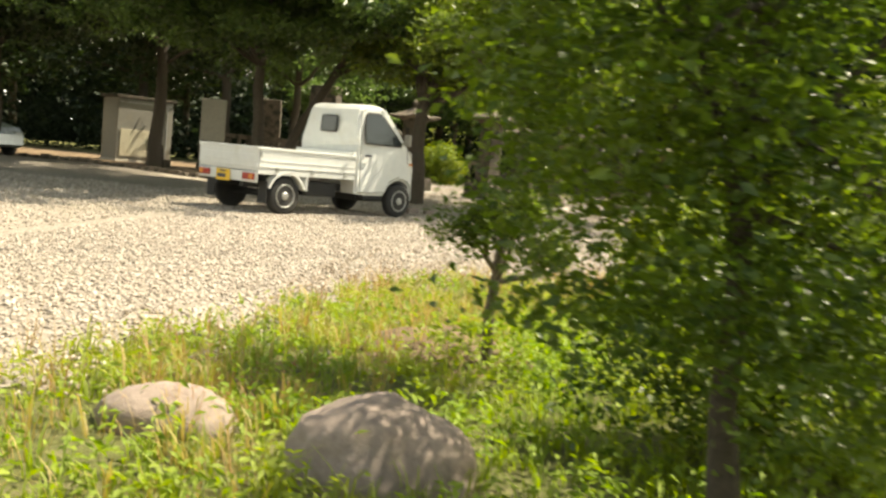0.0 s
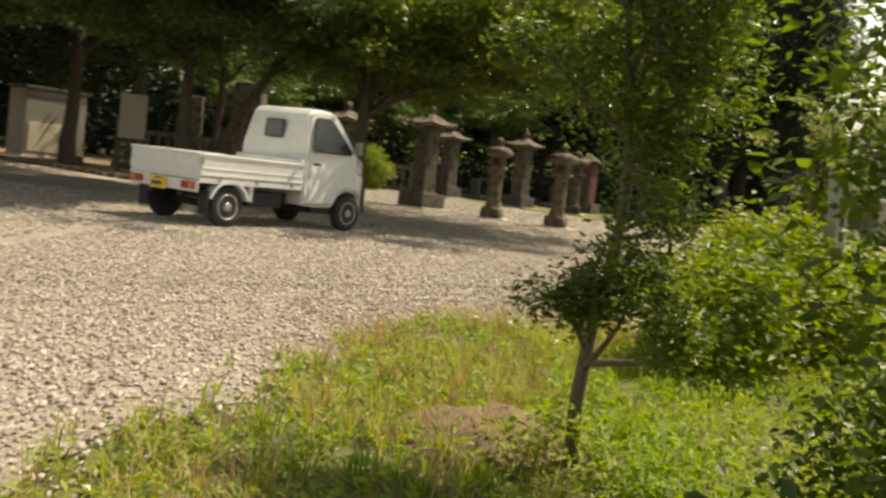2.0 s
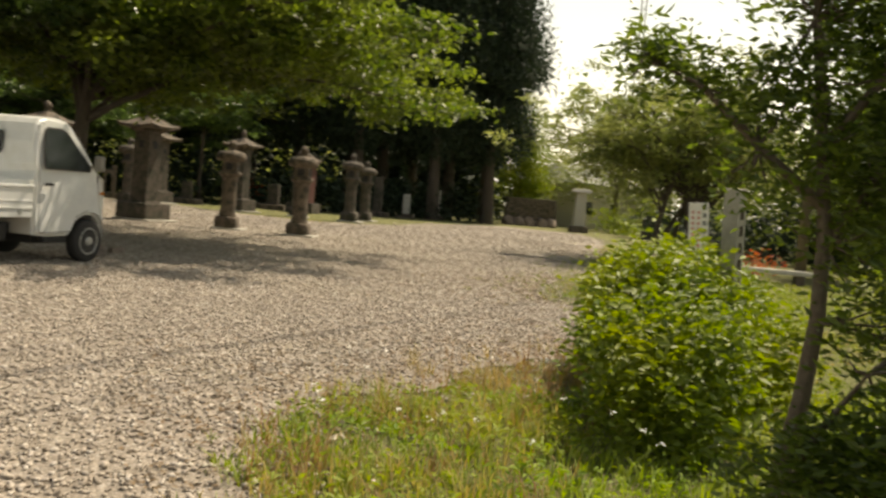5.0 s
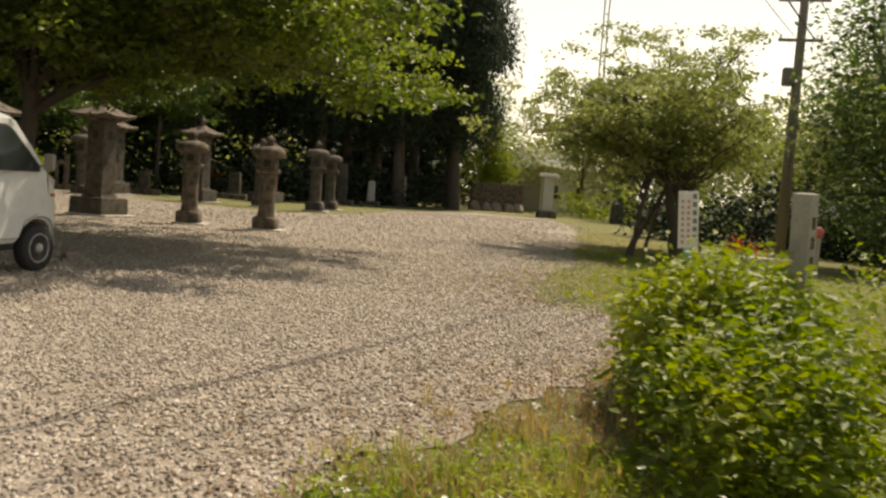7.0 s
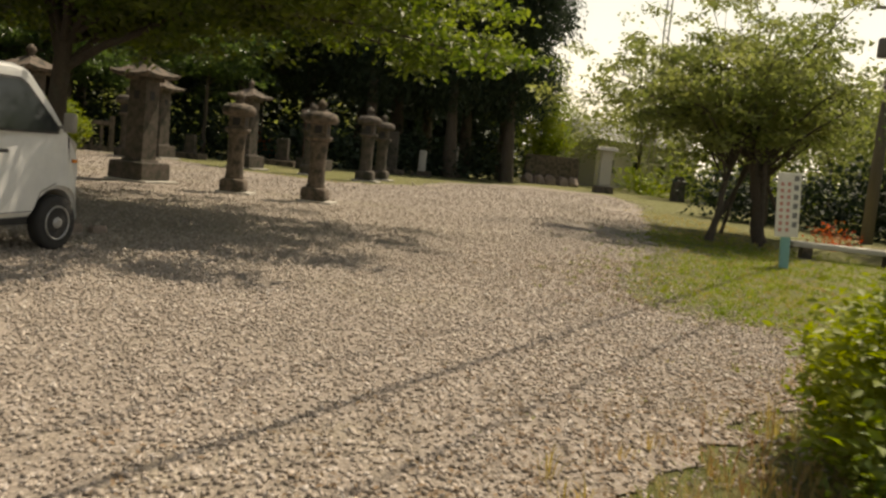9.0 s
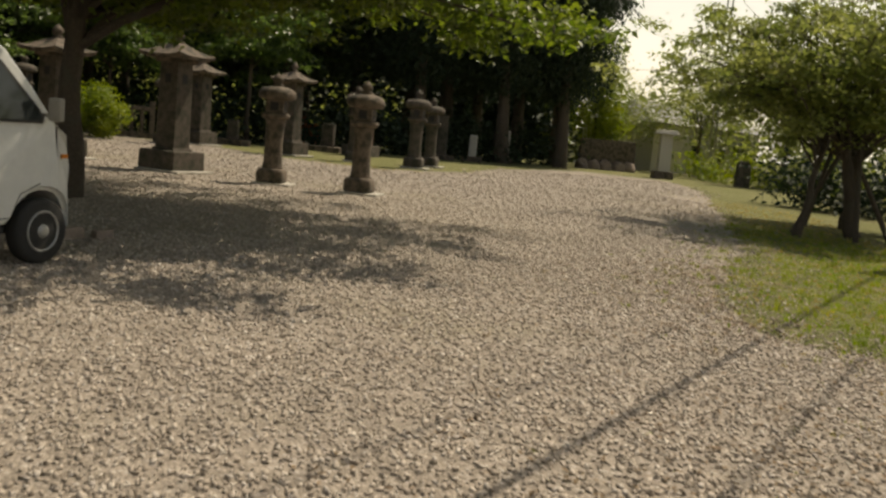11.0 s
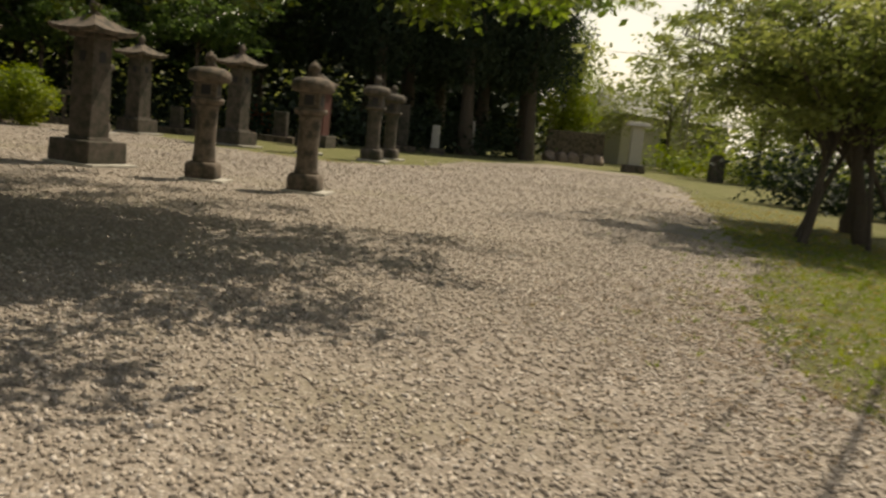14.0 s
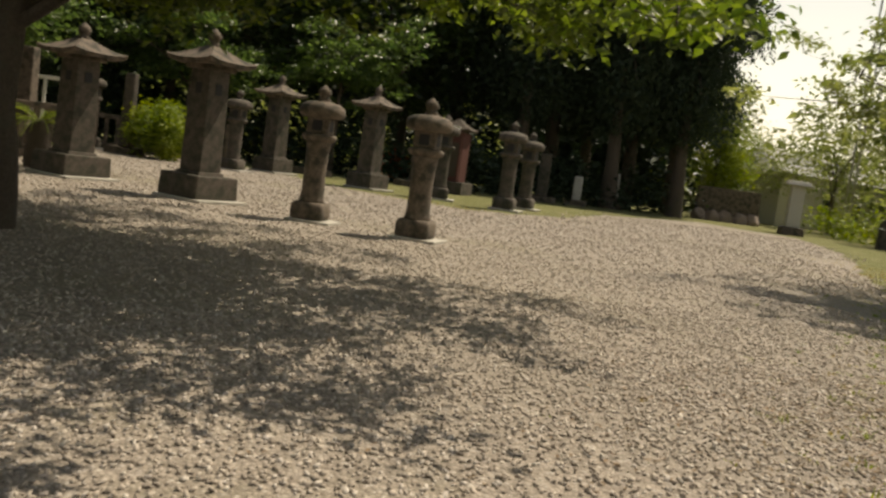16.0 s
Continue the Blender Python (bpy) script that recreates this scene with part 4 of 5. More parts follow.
def car(x, y, heading):
    ob = thing("car", pose(x, y, -0.03, 0, 0, heading), "silver-white hatchback parked under the trees", "car")
    line = [(-1.9, 0.35), (-1.92, 0.75), (-1.8, 0.95), (-1.55, 1.40), (-1.1, 1.5), (0.1, 1.48), (0.85, 1.02), (1.6, 0.86), (1.86, 0.66), (1.9, 0.35), (1.62, 0.26)] + arc(1.28, 0.29, 0.34, 0, 180, 8) + [(0.8, 0.24), (-0.8, 0.24)] + arc(-1.22, 0.29, 0.34, 0, 180, 8)
    half = lambda px, z: 0.82 - 0.16 * max(0.0, (z - 0.9) / 0.6) - 0.12 * max(0.0, (abs(px) - 1.5) / 0.4) ** 2
    bm = profile_solid(bmesh.new(), line[::-1], half)
    bmesh.ops.recalc_face_normals(bm, faces=bm.faces[:])
    bmesh.ops.triangulate(bm, faces=[f for f in bm.faces if len(f.verts) > 4])
    part("body", bm, M_CAR, ob)
    for s in (-1, 1):
        pane = bmesh.new()
        co = [(-1.45, 0.98), (-1.3, 1.36), (0.0, 1.38), (0.62, 1.02)]
        pane.faces.new([pane.verts.new((px, s * (half(px, pz) + 0.006), pz)) for px, pz in co])
        bmesh.ops.solidify(pane, geom=pane.faces[:], thickness=0.004)
        part("side_window", pane, M_GLASS, ob)
        part("headlight", block(bmesh.new(), 1.78, s * 0.58, 0.62, 0.12, 0.3, 0.14, 0.04), M_STEEL, ob)
        for px in (1.28, -1.22):
            bm = turned(bmesh.new(), [(0.2, -0.08), (0.28, -0.08), (0.29, -0.04), (0.29, 0.04), (0.28, 0.08), (0.2, 0.08)], 22)
            m = pose(px, s * 0.72, 0.29, 90 if s < 0 else -90)
            bm.transform(m)
            tyre = part("wheel", bm, M_RUBBER, ob)
            bm = turned(bmesh.new(), [(0.2, 0.07), (0.19, 0.085), (0.1, 0.06), (0.04, 0.08)], 18)
            bm.transform(m)
            part("rim", bm, M_STEEL, tyre)
    return ob


car(-16.4, 26.2, -18)

# ---- stake, sign, props, slab, far pillar ----
ob = thing("wooden_stake", pose(2.92, 7.15, -0.03, 0, -4, 25), "square weathered grey wooden stake standing in a shrub", "stake")
part("post", block(bmesh.new(), 0, 0, 0, 0.115, 0.115, 1.5, 0.006, 0.97), M_WOOD, ob)
for i in range(6):
    part("worn_character", block(bmesh.new(), 0.0, -0.0585, 0.72 + 0.115 * i, 0.045, 0.003, 0.07, 0.0), M_BARK, ob, "faint unreadable dark character")


def sign(x, y, turn):
    ob = thing("warning_sign", pose(x, y, -0.03, 0, -4, turn), "white notice with black and red writing on teal post", "sign")
    part("post", block(bmesh.new(), 0, 0.05, 0, 0.15, 0.08, 1.5, 0.008), M_TEAL, ob, "teal painted post")
    board = part("board", block(bmesh.new(), 0, 0, 0.56, 0.38, 0.035, 1.08, 0.01), M_SIGN, ob)
    for i in range(6):
        part("character", block(bmesh.new(), 0.115, -0.019, 1.50 - 0.155 * i, 0.075, 0.004, 0.09, 0.0), M_FADED, board, "black unreadable character")
    for col, px in enumerate((0.0, -0.11)):
        for i in range(8):
            part("character", block(bmesh.new(), px, -0.019, 1.42 - 0.11 * i, 0.05, 0.004, 0.06, 0.0), M_PINK, board, "faded red unreadable character")
    return ob


sign(9.86, 17.45, -28)
for i, (x0, y0, x1, y1, h) in enumerate([(12.0, 22.8, 13.7, 23.5, 2.1), (14.0, 25.0, 15.0, 25.6, 2.0), (12.7, 21.7, 13.2, 22.6, 2.2), (13.9, 22.1, 13.0, 22.8, 2.1)]):
    vs, fs = [], []
    tube(vs, fs, [(x0, y0, -0.05), ((x0 + x1) / 2, (y0 + y1) / 2, h / 2), (x1, y1, h)], [0.055, 0.05, 0.045], 8)
    tagged(raw("support_pole", vs, fs, M_BARK, None, True), "slanting round timber pole propping a cherry tree", "support pole", "tree props")

ob = thing("stone_slab_monument", pose(24.6, 57.4, -0.03, 0, 0, -8), "long low grey stone slab raised on boulders", "monument")
part("slab", block(bmesh.new(), 0, 0, 0.42, 3.5, 0.35, 1.4, 0.05, 0.97, rough=0.03), M_GRANITE, ob)
for i, px in enumerate((-1.5, -0.8, -0.1, 0.7, 1.4)):
    bm = bmesh.new()
    bmesh.ops.create_icosphere(bm, subdivisions=3, radius=0.42)
    for v in bm.verts:
        v.co = v.co * (1 + 0.3 * noise.noise(v.co * 3 + Vector((i * 3, 0, 0)))) + Vector((px, -0.15, 0.2))
    part("boulder", bm, M_ROCK, ob)
ob = thing("capped_stone_post", pose(24.6, 50.6, -0.03, 0, 0, -20), "thick stone gatepost with wide pale cap", "stone post")
part("base", block(bmesh.new(), 0, 0, 0, 1.1, 1.1, 0.4, 0.05, 0.9, rough=0.02), M_GRANITE, ob)
part("shaft", block(bmesh.new(), 0, 0, 0.4, 0.66, 0.66, 1.95, 0.03, 0.92, rough=0.01), M_PALE, ob)
part("cap", block(bmesh.new(), 0, 0, 2.35, 1.15, 1.15, 0.22, 0.05, 0.8), M_PALE, ob, "pale stone cap")
ob = thing("dark_stone_post", pose(27.4, 47.5, -0.03, 0, 0, -20), "short dark stone post among bushes", "stone post")
part("shaft", block(bmesh.new(), 0, 0, 0, 0.7, 0.6, 1.2, 0.05, 0.9, rough=0.01), M_GRANITE_DARK, ob)
part("cap", block(bmesh.new(), 0, 0, 1.2, 0.5, 0.5, 0.15, 0.04, 0.8), M_GRANITE_DARK, ob)
ob = thing("stone_bench", pose(12.9, 19.3, -0.03, 0, 0, -30), "low white stone slab bench at the lawn's edge", "bench")
part("seat", block(bmesh.new(), 0, 0, 0.24, 2.2, 0.5, 0.1, 0.02), M_PALE, ob)
for s in (-0.8, 0.8):
    part("foot", block(bmesh.new(), s, 0, 0, 0.2, 0.4, 0.24, 0.02), M_GRANITE, ob)
ob = thing("red_lantern_post", pose(13.8, 18.3, -0.03), "small red-topped garden post", "garden post")
part("post", block(bmesh.new(), 0, 0, 0, 0.08, 0.08, 0.9, 0.01), M_WOOD, ob)
part("red_top", turned(bmesh.new(), [(0.07, 0.88), (0.1, 0.93), (0.1, 1.05), (0.05, 1.12)], 14), M_REDINK, ob, "faded red top")

# ---- utility pole, cables, mast, house ----
ob = thing("utility_pole", pose(19.2, 25.4, -0.03), "concrete utility pole with crossarms and transformer brackets", "utility pole")
part("pole", turned(bmesh.new(), [(0.17, 0), (0.16, 3), (0.13, 7), (0.11, 10.2)], 16), M_POLE, ob)
for z, w in ((7.75, 1.5), (6.55, 1.3), (9.2, 1.7)):
    arm = part("crossarm", block(bmesh.new(), 0, 0, z, w, 0.09, 0.09, 0.01, turn=-40), M_POLE, ob)
    for s in (-0.45, 0.0, 0.45):
        bm = turned(bmesh.new(), [(0.03, 0), (0.045, 0.03), (0.03, 0.07), (0.045, 0.1), (0.02, 0.14)], 10, s * w * math.cos(radians(-40)), s * w * math.sin(radians(-40)))
        bm.transform(pose(0, 0, z + 0.085))
        part("insulator", bm, M_SIGN, arm)
bm = turned(bmesh.new(), [(0.16, 0), (0.17, 0.05), (0.17, 0.5), (0.12, 0.55)], 16)
bm.transform(pose(-0.28, 0.1, 5.2))
part("transformer", bm, M_POLE, ob, "grey can-shaped transformer")
H = Vector((math.sin(radians(SUN_AZ)), math.cos(radians(SUN_AZ)), 0)) / math.tan(radians(SUN_EL))
for off, z, thick in ((0.0, 6.6, 0.026), (-0.62, 6.7, 0.012), (0.75, 6.6, 0.014)):
    mid = Vector((1.73, 10.53, 0)) + Vector((0.66, -0.75, 0)) * off + H * z
    d = Vector((0.75, 0.66, 0))
    a, b = mid + d * 20.6, mid - d * 26
    path = [a.lerp(b, u) + Vector((0, 0, z - 0.5 * (1 - (2 * u - 1) ** 2) + 0.25)) for u in np.linspace(0, 1, 24)]
    vs, fs = [], []
    tube(vs, fs, path, [thick] * 24, 5)
    tagged(raw("overhead_cable", vs, fs, M_CABLE, None, True), "thin black overhead cable crossing the yard", "cable", "overhead cables")
ob = thing("far_pole", pose(-17.0, -6.2, -0.03), "concrete utility pole at the cables' other end", "utility pole")
part("pole", turned(bmesh.new(), [(0.17, 0), (0.13, 7), (0.11, 9.5)], 16), M_POLE, ob)
ob = thing("radio_mast", pose(30.0, 54.8, -0.03), "slim twin-legged steel mast far behind the trees", "mast")
for s in (-0.17, 0.17):
    part("leg", turned(bmesh.new(), [(0.06, 0), (0.05, 22)], 8, s, 0), M_STEEL, ob)
for i in range(14):
    part("rung", block(bmesh.new(), 0, 0, 1 + 1.5 * i, 0.34, 0.04, 0.05, 0.0), M_STEEL, ob)


def house(x, y, turn, w, d, h, label):
    ob = thing("house", pose(x, y, -0.03, 0, 0, turn), label, "house")
    wall = part("wall", block(bmesh.new(), 0, 0, 0, w, d, h, 0.03), M_WALL, ob, "pale beige rendered walls")
    bm = bmesh.new()
    vs = [bm.verts.new(c) for c in ((-w / 2 - 0.6, -d / 2 - 0.6, h), (w / 2 + 0.6, -d / 2 - 0.6, h), (w / 2 + 0.6, d / 2 + 0.6, h), (-w / 2 - 0.6, d / 2 + 0.6, h), (-w / 2 + 1.5, 0, h + 1.6), (w / 2 - 1.5, 0, h + 1.6))]
    for f in ((3, 2, 1, 0), (0, 1, 5, 4), (1, 2, 5), (2, 3, 4, 5), (3, 0, 4)):
        bm.faces.new([vs[i] for i in f])
    part("roof", bm, M_TILE, ob, "grey tiled hip roof")
    for fl in range(int(h // 2.7)):
        for i in range(4):
            px = -w / 2 + w * (i + 0.5) / 4
            win = part("window", block(bmesh.new(), px, -d / 2 - 0.01, 1.0 + 2.7 * fl, 1.0, 0.08, 1.15, 0.01), M_SIGN, ob)
            part("pane", block(bmesh.new(), px, -d / 2 - 0.035, 1.07 + 2.7 * fl, 0.84, 0.05, 1.0, 0.0), M_GLASS, win)
    return ob


house(45.5, 50.0, 50, 11, 7, 5.6, "pale two-storey house with grey roof behind trees")
house(36.0, 70.0, 20, 12, 7, 3.4, "low far house with pale walls behind hedge")

# ---- trees ----
broad_tree("cherry_tree", -1.86, 20.4, 3, 3.3, [(-23, 6.6, 2.75), (0, 6.9, 3.3), (-8, 5.6, 2.9), (-40, 7.0, 3.7), (-55, 7.0, 4.1), (-66, 6.3, 4.2), (-30, 5.8, 3.9), (-12, 6.3, 3.9), (-48, 5.8, 4.2), (-35, 3.8, 4.3), (-60, 5.2, 4.4), (8, 5.4, 4.2), (22, 6.4, 3.7), (48, 6.2, 4.5), (62, 7.0, 4.9), (85, 4.6, 4.6), (-15, 4.6, 4.4), (15, 4.4, 4.8), (-45, 4.0, 4.9), (60, 3.6, 5.4), (110, 4.6, 4.6),
           (150, 4.4, 4.4), (195, 4.0, 4.6), (240, 4.4, 4.4), (275, 4.2, 4.6), (0, 2.4, 6.0), (120, 2.2, 6.2), (240, 2.2, 6.1), (-30, 5.2, 3.3), (35, 4.8, 3.9)],
           0.14, M_CHERRY, "broad cherry tree with dark trunk and long low limbs", r=0.18, lean=(0.2, -0.1), pads=5, per=54, clumps=10)
broad_tree("cherry_tree", -5.65, 20.9, 4, 4.6, [(-66, 8.9, 4.6), (-74, 8.6, 4.7), (-82, 8.8, 4.6), (-70, 7.0, 4.9), (-86, 7.2, 4.9), (-78, 6.0, 5.0), (-98, 8.8, 4.8), (-104, 7.2, 4.9), (-120, 7.4, 5.0), (-90, 9.4, 4.6), (-113, 8.8, 4.6), (-128, 9.2, 4.8), (-142, 8.4, 4.6), (-90, 7.2, 4.0), (-70, 6.4, 4.0), (-110, 6.8, 4.0), (-125, 6.0, 3.8), (-145, 5.4, 3.6), (-50, 5.4, 3.8), (180, 4.6, 3.6), (-95, 4.6, 4.8), (-60, 4.0, 4.8), (-135, 4.0, 4.8), (-80, 8.2, 4.4), (-100, 8.4, 4.5), (30, 3.4, 5.0), (120, 3.4, 5.0), (-90, 2.4, 6.0), (60, 2.0, 6.2), (-105, 4.4, 3.2), (-75, 4.2, 3.3)],
           0.14, M_SHADED_LEAF, "cherry tree with upright dark trunk behind the truck", r=0.15, pads=5, per=60, clumps=10)
broad_tree("leaning_cherry_tree", -5.3, 21.1, 5, 4.4, [(-10, 4.8, 3.6), (-40, 4.8, 3.8), (10, 4.4, 3.4), (-70, 5.0, 4.2), (40, 3.8, 4.4), (-20, 3.2, 5.2), (-55, 4.0, 3.2)],
           0.14, M_SHADED_LEAF, "cherry tree with slanting dark trunk behind the truck", r=0.12, lean=(2.2, 0.4), pads=5, per=56, clumps=10)
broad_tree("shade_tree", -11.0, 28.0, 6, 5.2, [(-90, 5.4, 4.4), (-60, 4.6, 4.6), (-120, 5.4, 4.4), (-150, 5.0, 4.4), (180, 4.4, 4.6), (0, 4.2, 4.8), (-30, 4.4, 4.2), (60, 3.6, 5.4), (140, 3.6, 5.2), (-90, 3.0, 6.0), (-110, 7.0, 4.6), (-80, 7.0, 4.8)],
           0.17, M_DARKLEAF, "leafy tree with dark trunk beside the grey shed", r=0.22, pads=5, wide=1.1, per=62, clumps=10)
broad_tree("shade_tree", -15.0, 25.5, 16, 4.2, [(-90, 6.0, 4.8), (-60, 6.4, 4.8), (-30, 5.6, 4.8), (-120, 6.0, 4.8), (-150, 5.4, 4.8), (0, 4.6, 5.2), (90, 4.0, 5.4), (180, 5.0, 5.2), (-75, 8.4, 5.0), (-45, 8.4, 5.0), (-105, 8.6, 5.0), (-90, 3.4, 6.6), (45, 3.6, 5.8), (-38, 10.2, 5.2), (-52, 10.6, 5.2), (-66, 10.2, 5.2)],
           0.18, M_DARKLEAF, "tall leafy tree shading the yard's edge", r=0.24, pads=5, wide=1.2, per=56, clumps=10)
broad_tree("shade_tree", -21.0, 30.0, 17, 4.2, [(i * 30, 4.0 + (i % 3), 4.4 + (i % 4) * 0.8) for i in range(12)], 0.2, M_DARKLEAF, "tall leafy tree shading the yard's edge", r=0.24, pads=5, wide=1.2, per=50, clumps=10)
for x, y, k in ((-3.0, 47.5, 71), (2.8, 49.0, 72), (-8.5, 40.0, 73)):
    rb = random.Random(k)
    arms = [(i * 33 + rb.uniform(-12, 12), rb.uniform(1.8, 3.4), rb.uniform(2.6, 6.4)) for i in range(14)]
    broad_tree("understorey_tree", x, y, k, 4.4, arms, 0.2, M_SHADED_LEAF, "half-lit broadleaf tree behind the stone pillars", r=0.11, pads=4, wide=0.9, per=26, clumps=7, group="trees behind the pillars")
broad_tree("shade_tree", -7.4, 30.8, 18, 5.0, [(i * 36 + 9 * (i % 2), 2.6 + (i % 3) * 0.9, 4.7 + (i % 4) * 0.6) for i in range(12)], 0.17, M_SHADED_LEAF, "leafy tree with dark trunk beside the stone fence", r=0.16, pads=5, wide=1.0, per=46, clumps=9)
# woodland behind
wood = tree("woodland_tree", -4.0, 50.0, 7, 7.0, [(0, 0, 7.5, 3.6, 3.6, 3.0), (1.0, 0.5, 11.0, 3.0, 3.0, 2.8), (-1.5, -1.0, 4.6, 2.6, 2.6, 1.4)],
            330, 30, 0.33, M_DARKLEAF, M_BARK, "woodland tree with shade put into its dark leaf colour", limbs=16, spread=0.6, r=0.26)
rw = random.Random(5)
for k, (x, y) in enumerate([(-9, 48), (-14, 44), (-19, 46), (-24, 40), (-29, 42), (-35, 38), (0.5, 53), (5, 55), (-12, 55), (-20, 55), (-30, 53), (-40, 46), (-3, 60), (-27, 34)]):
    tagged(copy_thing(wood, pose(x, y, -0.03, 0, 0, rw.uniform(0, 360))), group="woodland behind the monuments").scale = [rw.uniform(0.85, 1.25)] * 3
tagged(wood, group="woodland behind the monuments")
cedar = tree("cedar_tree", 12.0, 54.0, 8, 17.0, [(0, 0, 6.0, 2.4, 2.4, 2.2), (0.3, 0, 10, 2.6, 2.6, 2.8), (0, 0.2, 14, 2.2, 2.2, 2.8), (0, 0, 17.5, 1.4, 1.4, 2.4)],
             560, 44, 0.30, M_CEDAR_AND_SHADE, M_BARK, "tall dark cedar with dense drooping needles", limbs=28, spread=(0.42, 0.42, 0.45), r=0.32, long=3.2, droop=0.8)
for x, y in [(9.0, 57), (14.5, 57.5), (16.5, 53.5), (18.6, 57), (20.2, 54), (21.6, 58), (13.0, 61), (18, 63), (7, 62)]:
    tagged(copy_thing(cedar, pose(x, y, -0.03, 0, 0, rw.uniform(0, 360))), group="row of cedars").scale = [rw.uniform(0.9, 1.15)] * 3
tagged(cedar, group="row of cedars")
tree("young_tree", 24.4, 58.9, 9, 5.2, [(0, 0, 4.4, 1.5, 1.5, 2.4), (0.1, 0, 6.6, 1.0, 1.0, 1.4), (0.7, 0, 2.8, 1.2, 1.2, 1.2)], 150, 60, 0.20, M_SHRUB, M_BARK, "bright green young broadleaf tree before the cedars", limbs=8, spread=0.3, r=0.09)
# park trees by the lawn
for i, (x, y, tall, ln, thick, words) in enumerate([(11.6, 22.05, 2.2, (0.75, 0.35), 0.08, "slim slanting cherry tree with thin pale foliage on the lawn"), (13.3, 22.45, 2.5, (-0.35, 0.2), 0.14, "spreading cherry tree with thin pale foliage on the lawn"), (15.2, 25.0, 2.1, (-0.3, -0.2), 0.15, "spreading cherry tree with thin pale foliage on the lawn")]):
    ra = random.Random(30 + i)
    arms = [(k * 40 + ra.uniform(-14, 14), ra.uniform(1.6, 2.6), ra.uniform(2.7, 3.3)) for k in range(6)]
    arms += [(k * 36 + ra.uniform(-16, 16), ra.uniform(1.7, 2.9), ra.uniform(3.3, 4.6)) for k in range(10)]
    arms += [(k * 72 + ra.uniform(-20, 20), ra.uniform(0.7, 1.9), ra.uniform(4.5, 5.8)) for k in range(7)]
    arms += [(105 + 18 * k + ra.uniform(-7, 7), ra.uniform(3.2, 4.6), ra.uniform(2.3, 4.4)) for k in range(7 if i else 3)]
    broad_tree("park_cherry_tree", x, y, 20 + i, tall, arms, 0.12, M_LIGHTLEAF, words, r=thick, lean=ln, pads=4, wide=0.62, per=22, clumps=6, bare=0.42, group="cherry trees on the lawn")
tree("broadleaf_tree", 18.6, 20.6, 30, 4.0, [(0, 0, 4.6, 2.6, 2.6, 2.2), (0.5, 0.3, 6.8, 1.8, 1.8, 1.6), (-0.6, -0.3, 2.2, 2.0, 2.0, 1.4)], 330, 46, 0.17, M_SHADED_LEAF, M_BARK, "dense dark green broadleaf tree by the flower bed", limbs=14, spread=0.4, r=0.2)
far = tree("roadside_tree", 30.0, 48.0, 31, 3.2, [(0, 0, 3.8, 2.6, 2.6, 1.8), (0.8, 0.4, 5.4, 1.6, 1.6, 1.1)], 120, 40, 0.20, M_LIGHTLEAF, M_BARK, "pale leafy tree along the far side of the lawn", limbs=10, spread=0.45, r=0.14)
for x, y, s in [(29, 64, 1.0), (33, 61, 1.2), (36, 52, 1.1), (35, 42, 1.0), (29, 38, 0.9), (42, 60, 1.3), (27, 33, 1.1), (33, 34, 1.2), (25, 26, 1.1), (30, 25, 1.3), (24, 17, 1.2), (28, 12, 1.2)]:
    tagged(copy_thing(far, pose(x, y, -0.03, 0, 0, rw.uniform(0, 360))), group="far lawn trees").scale = [s] * 3
tagged(far, group="far lawn trees")

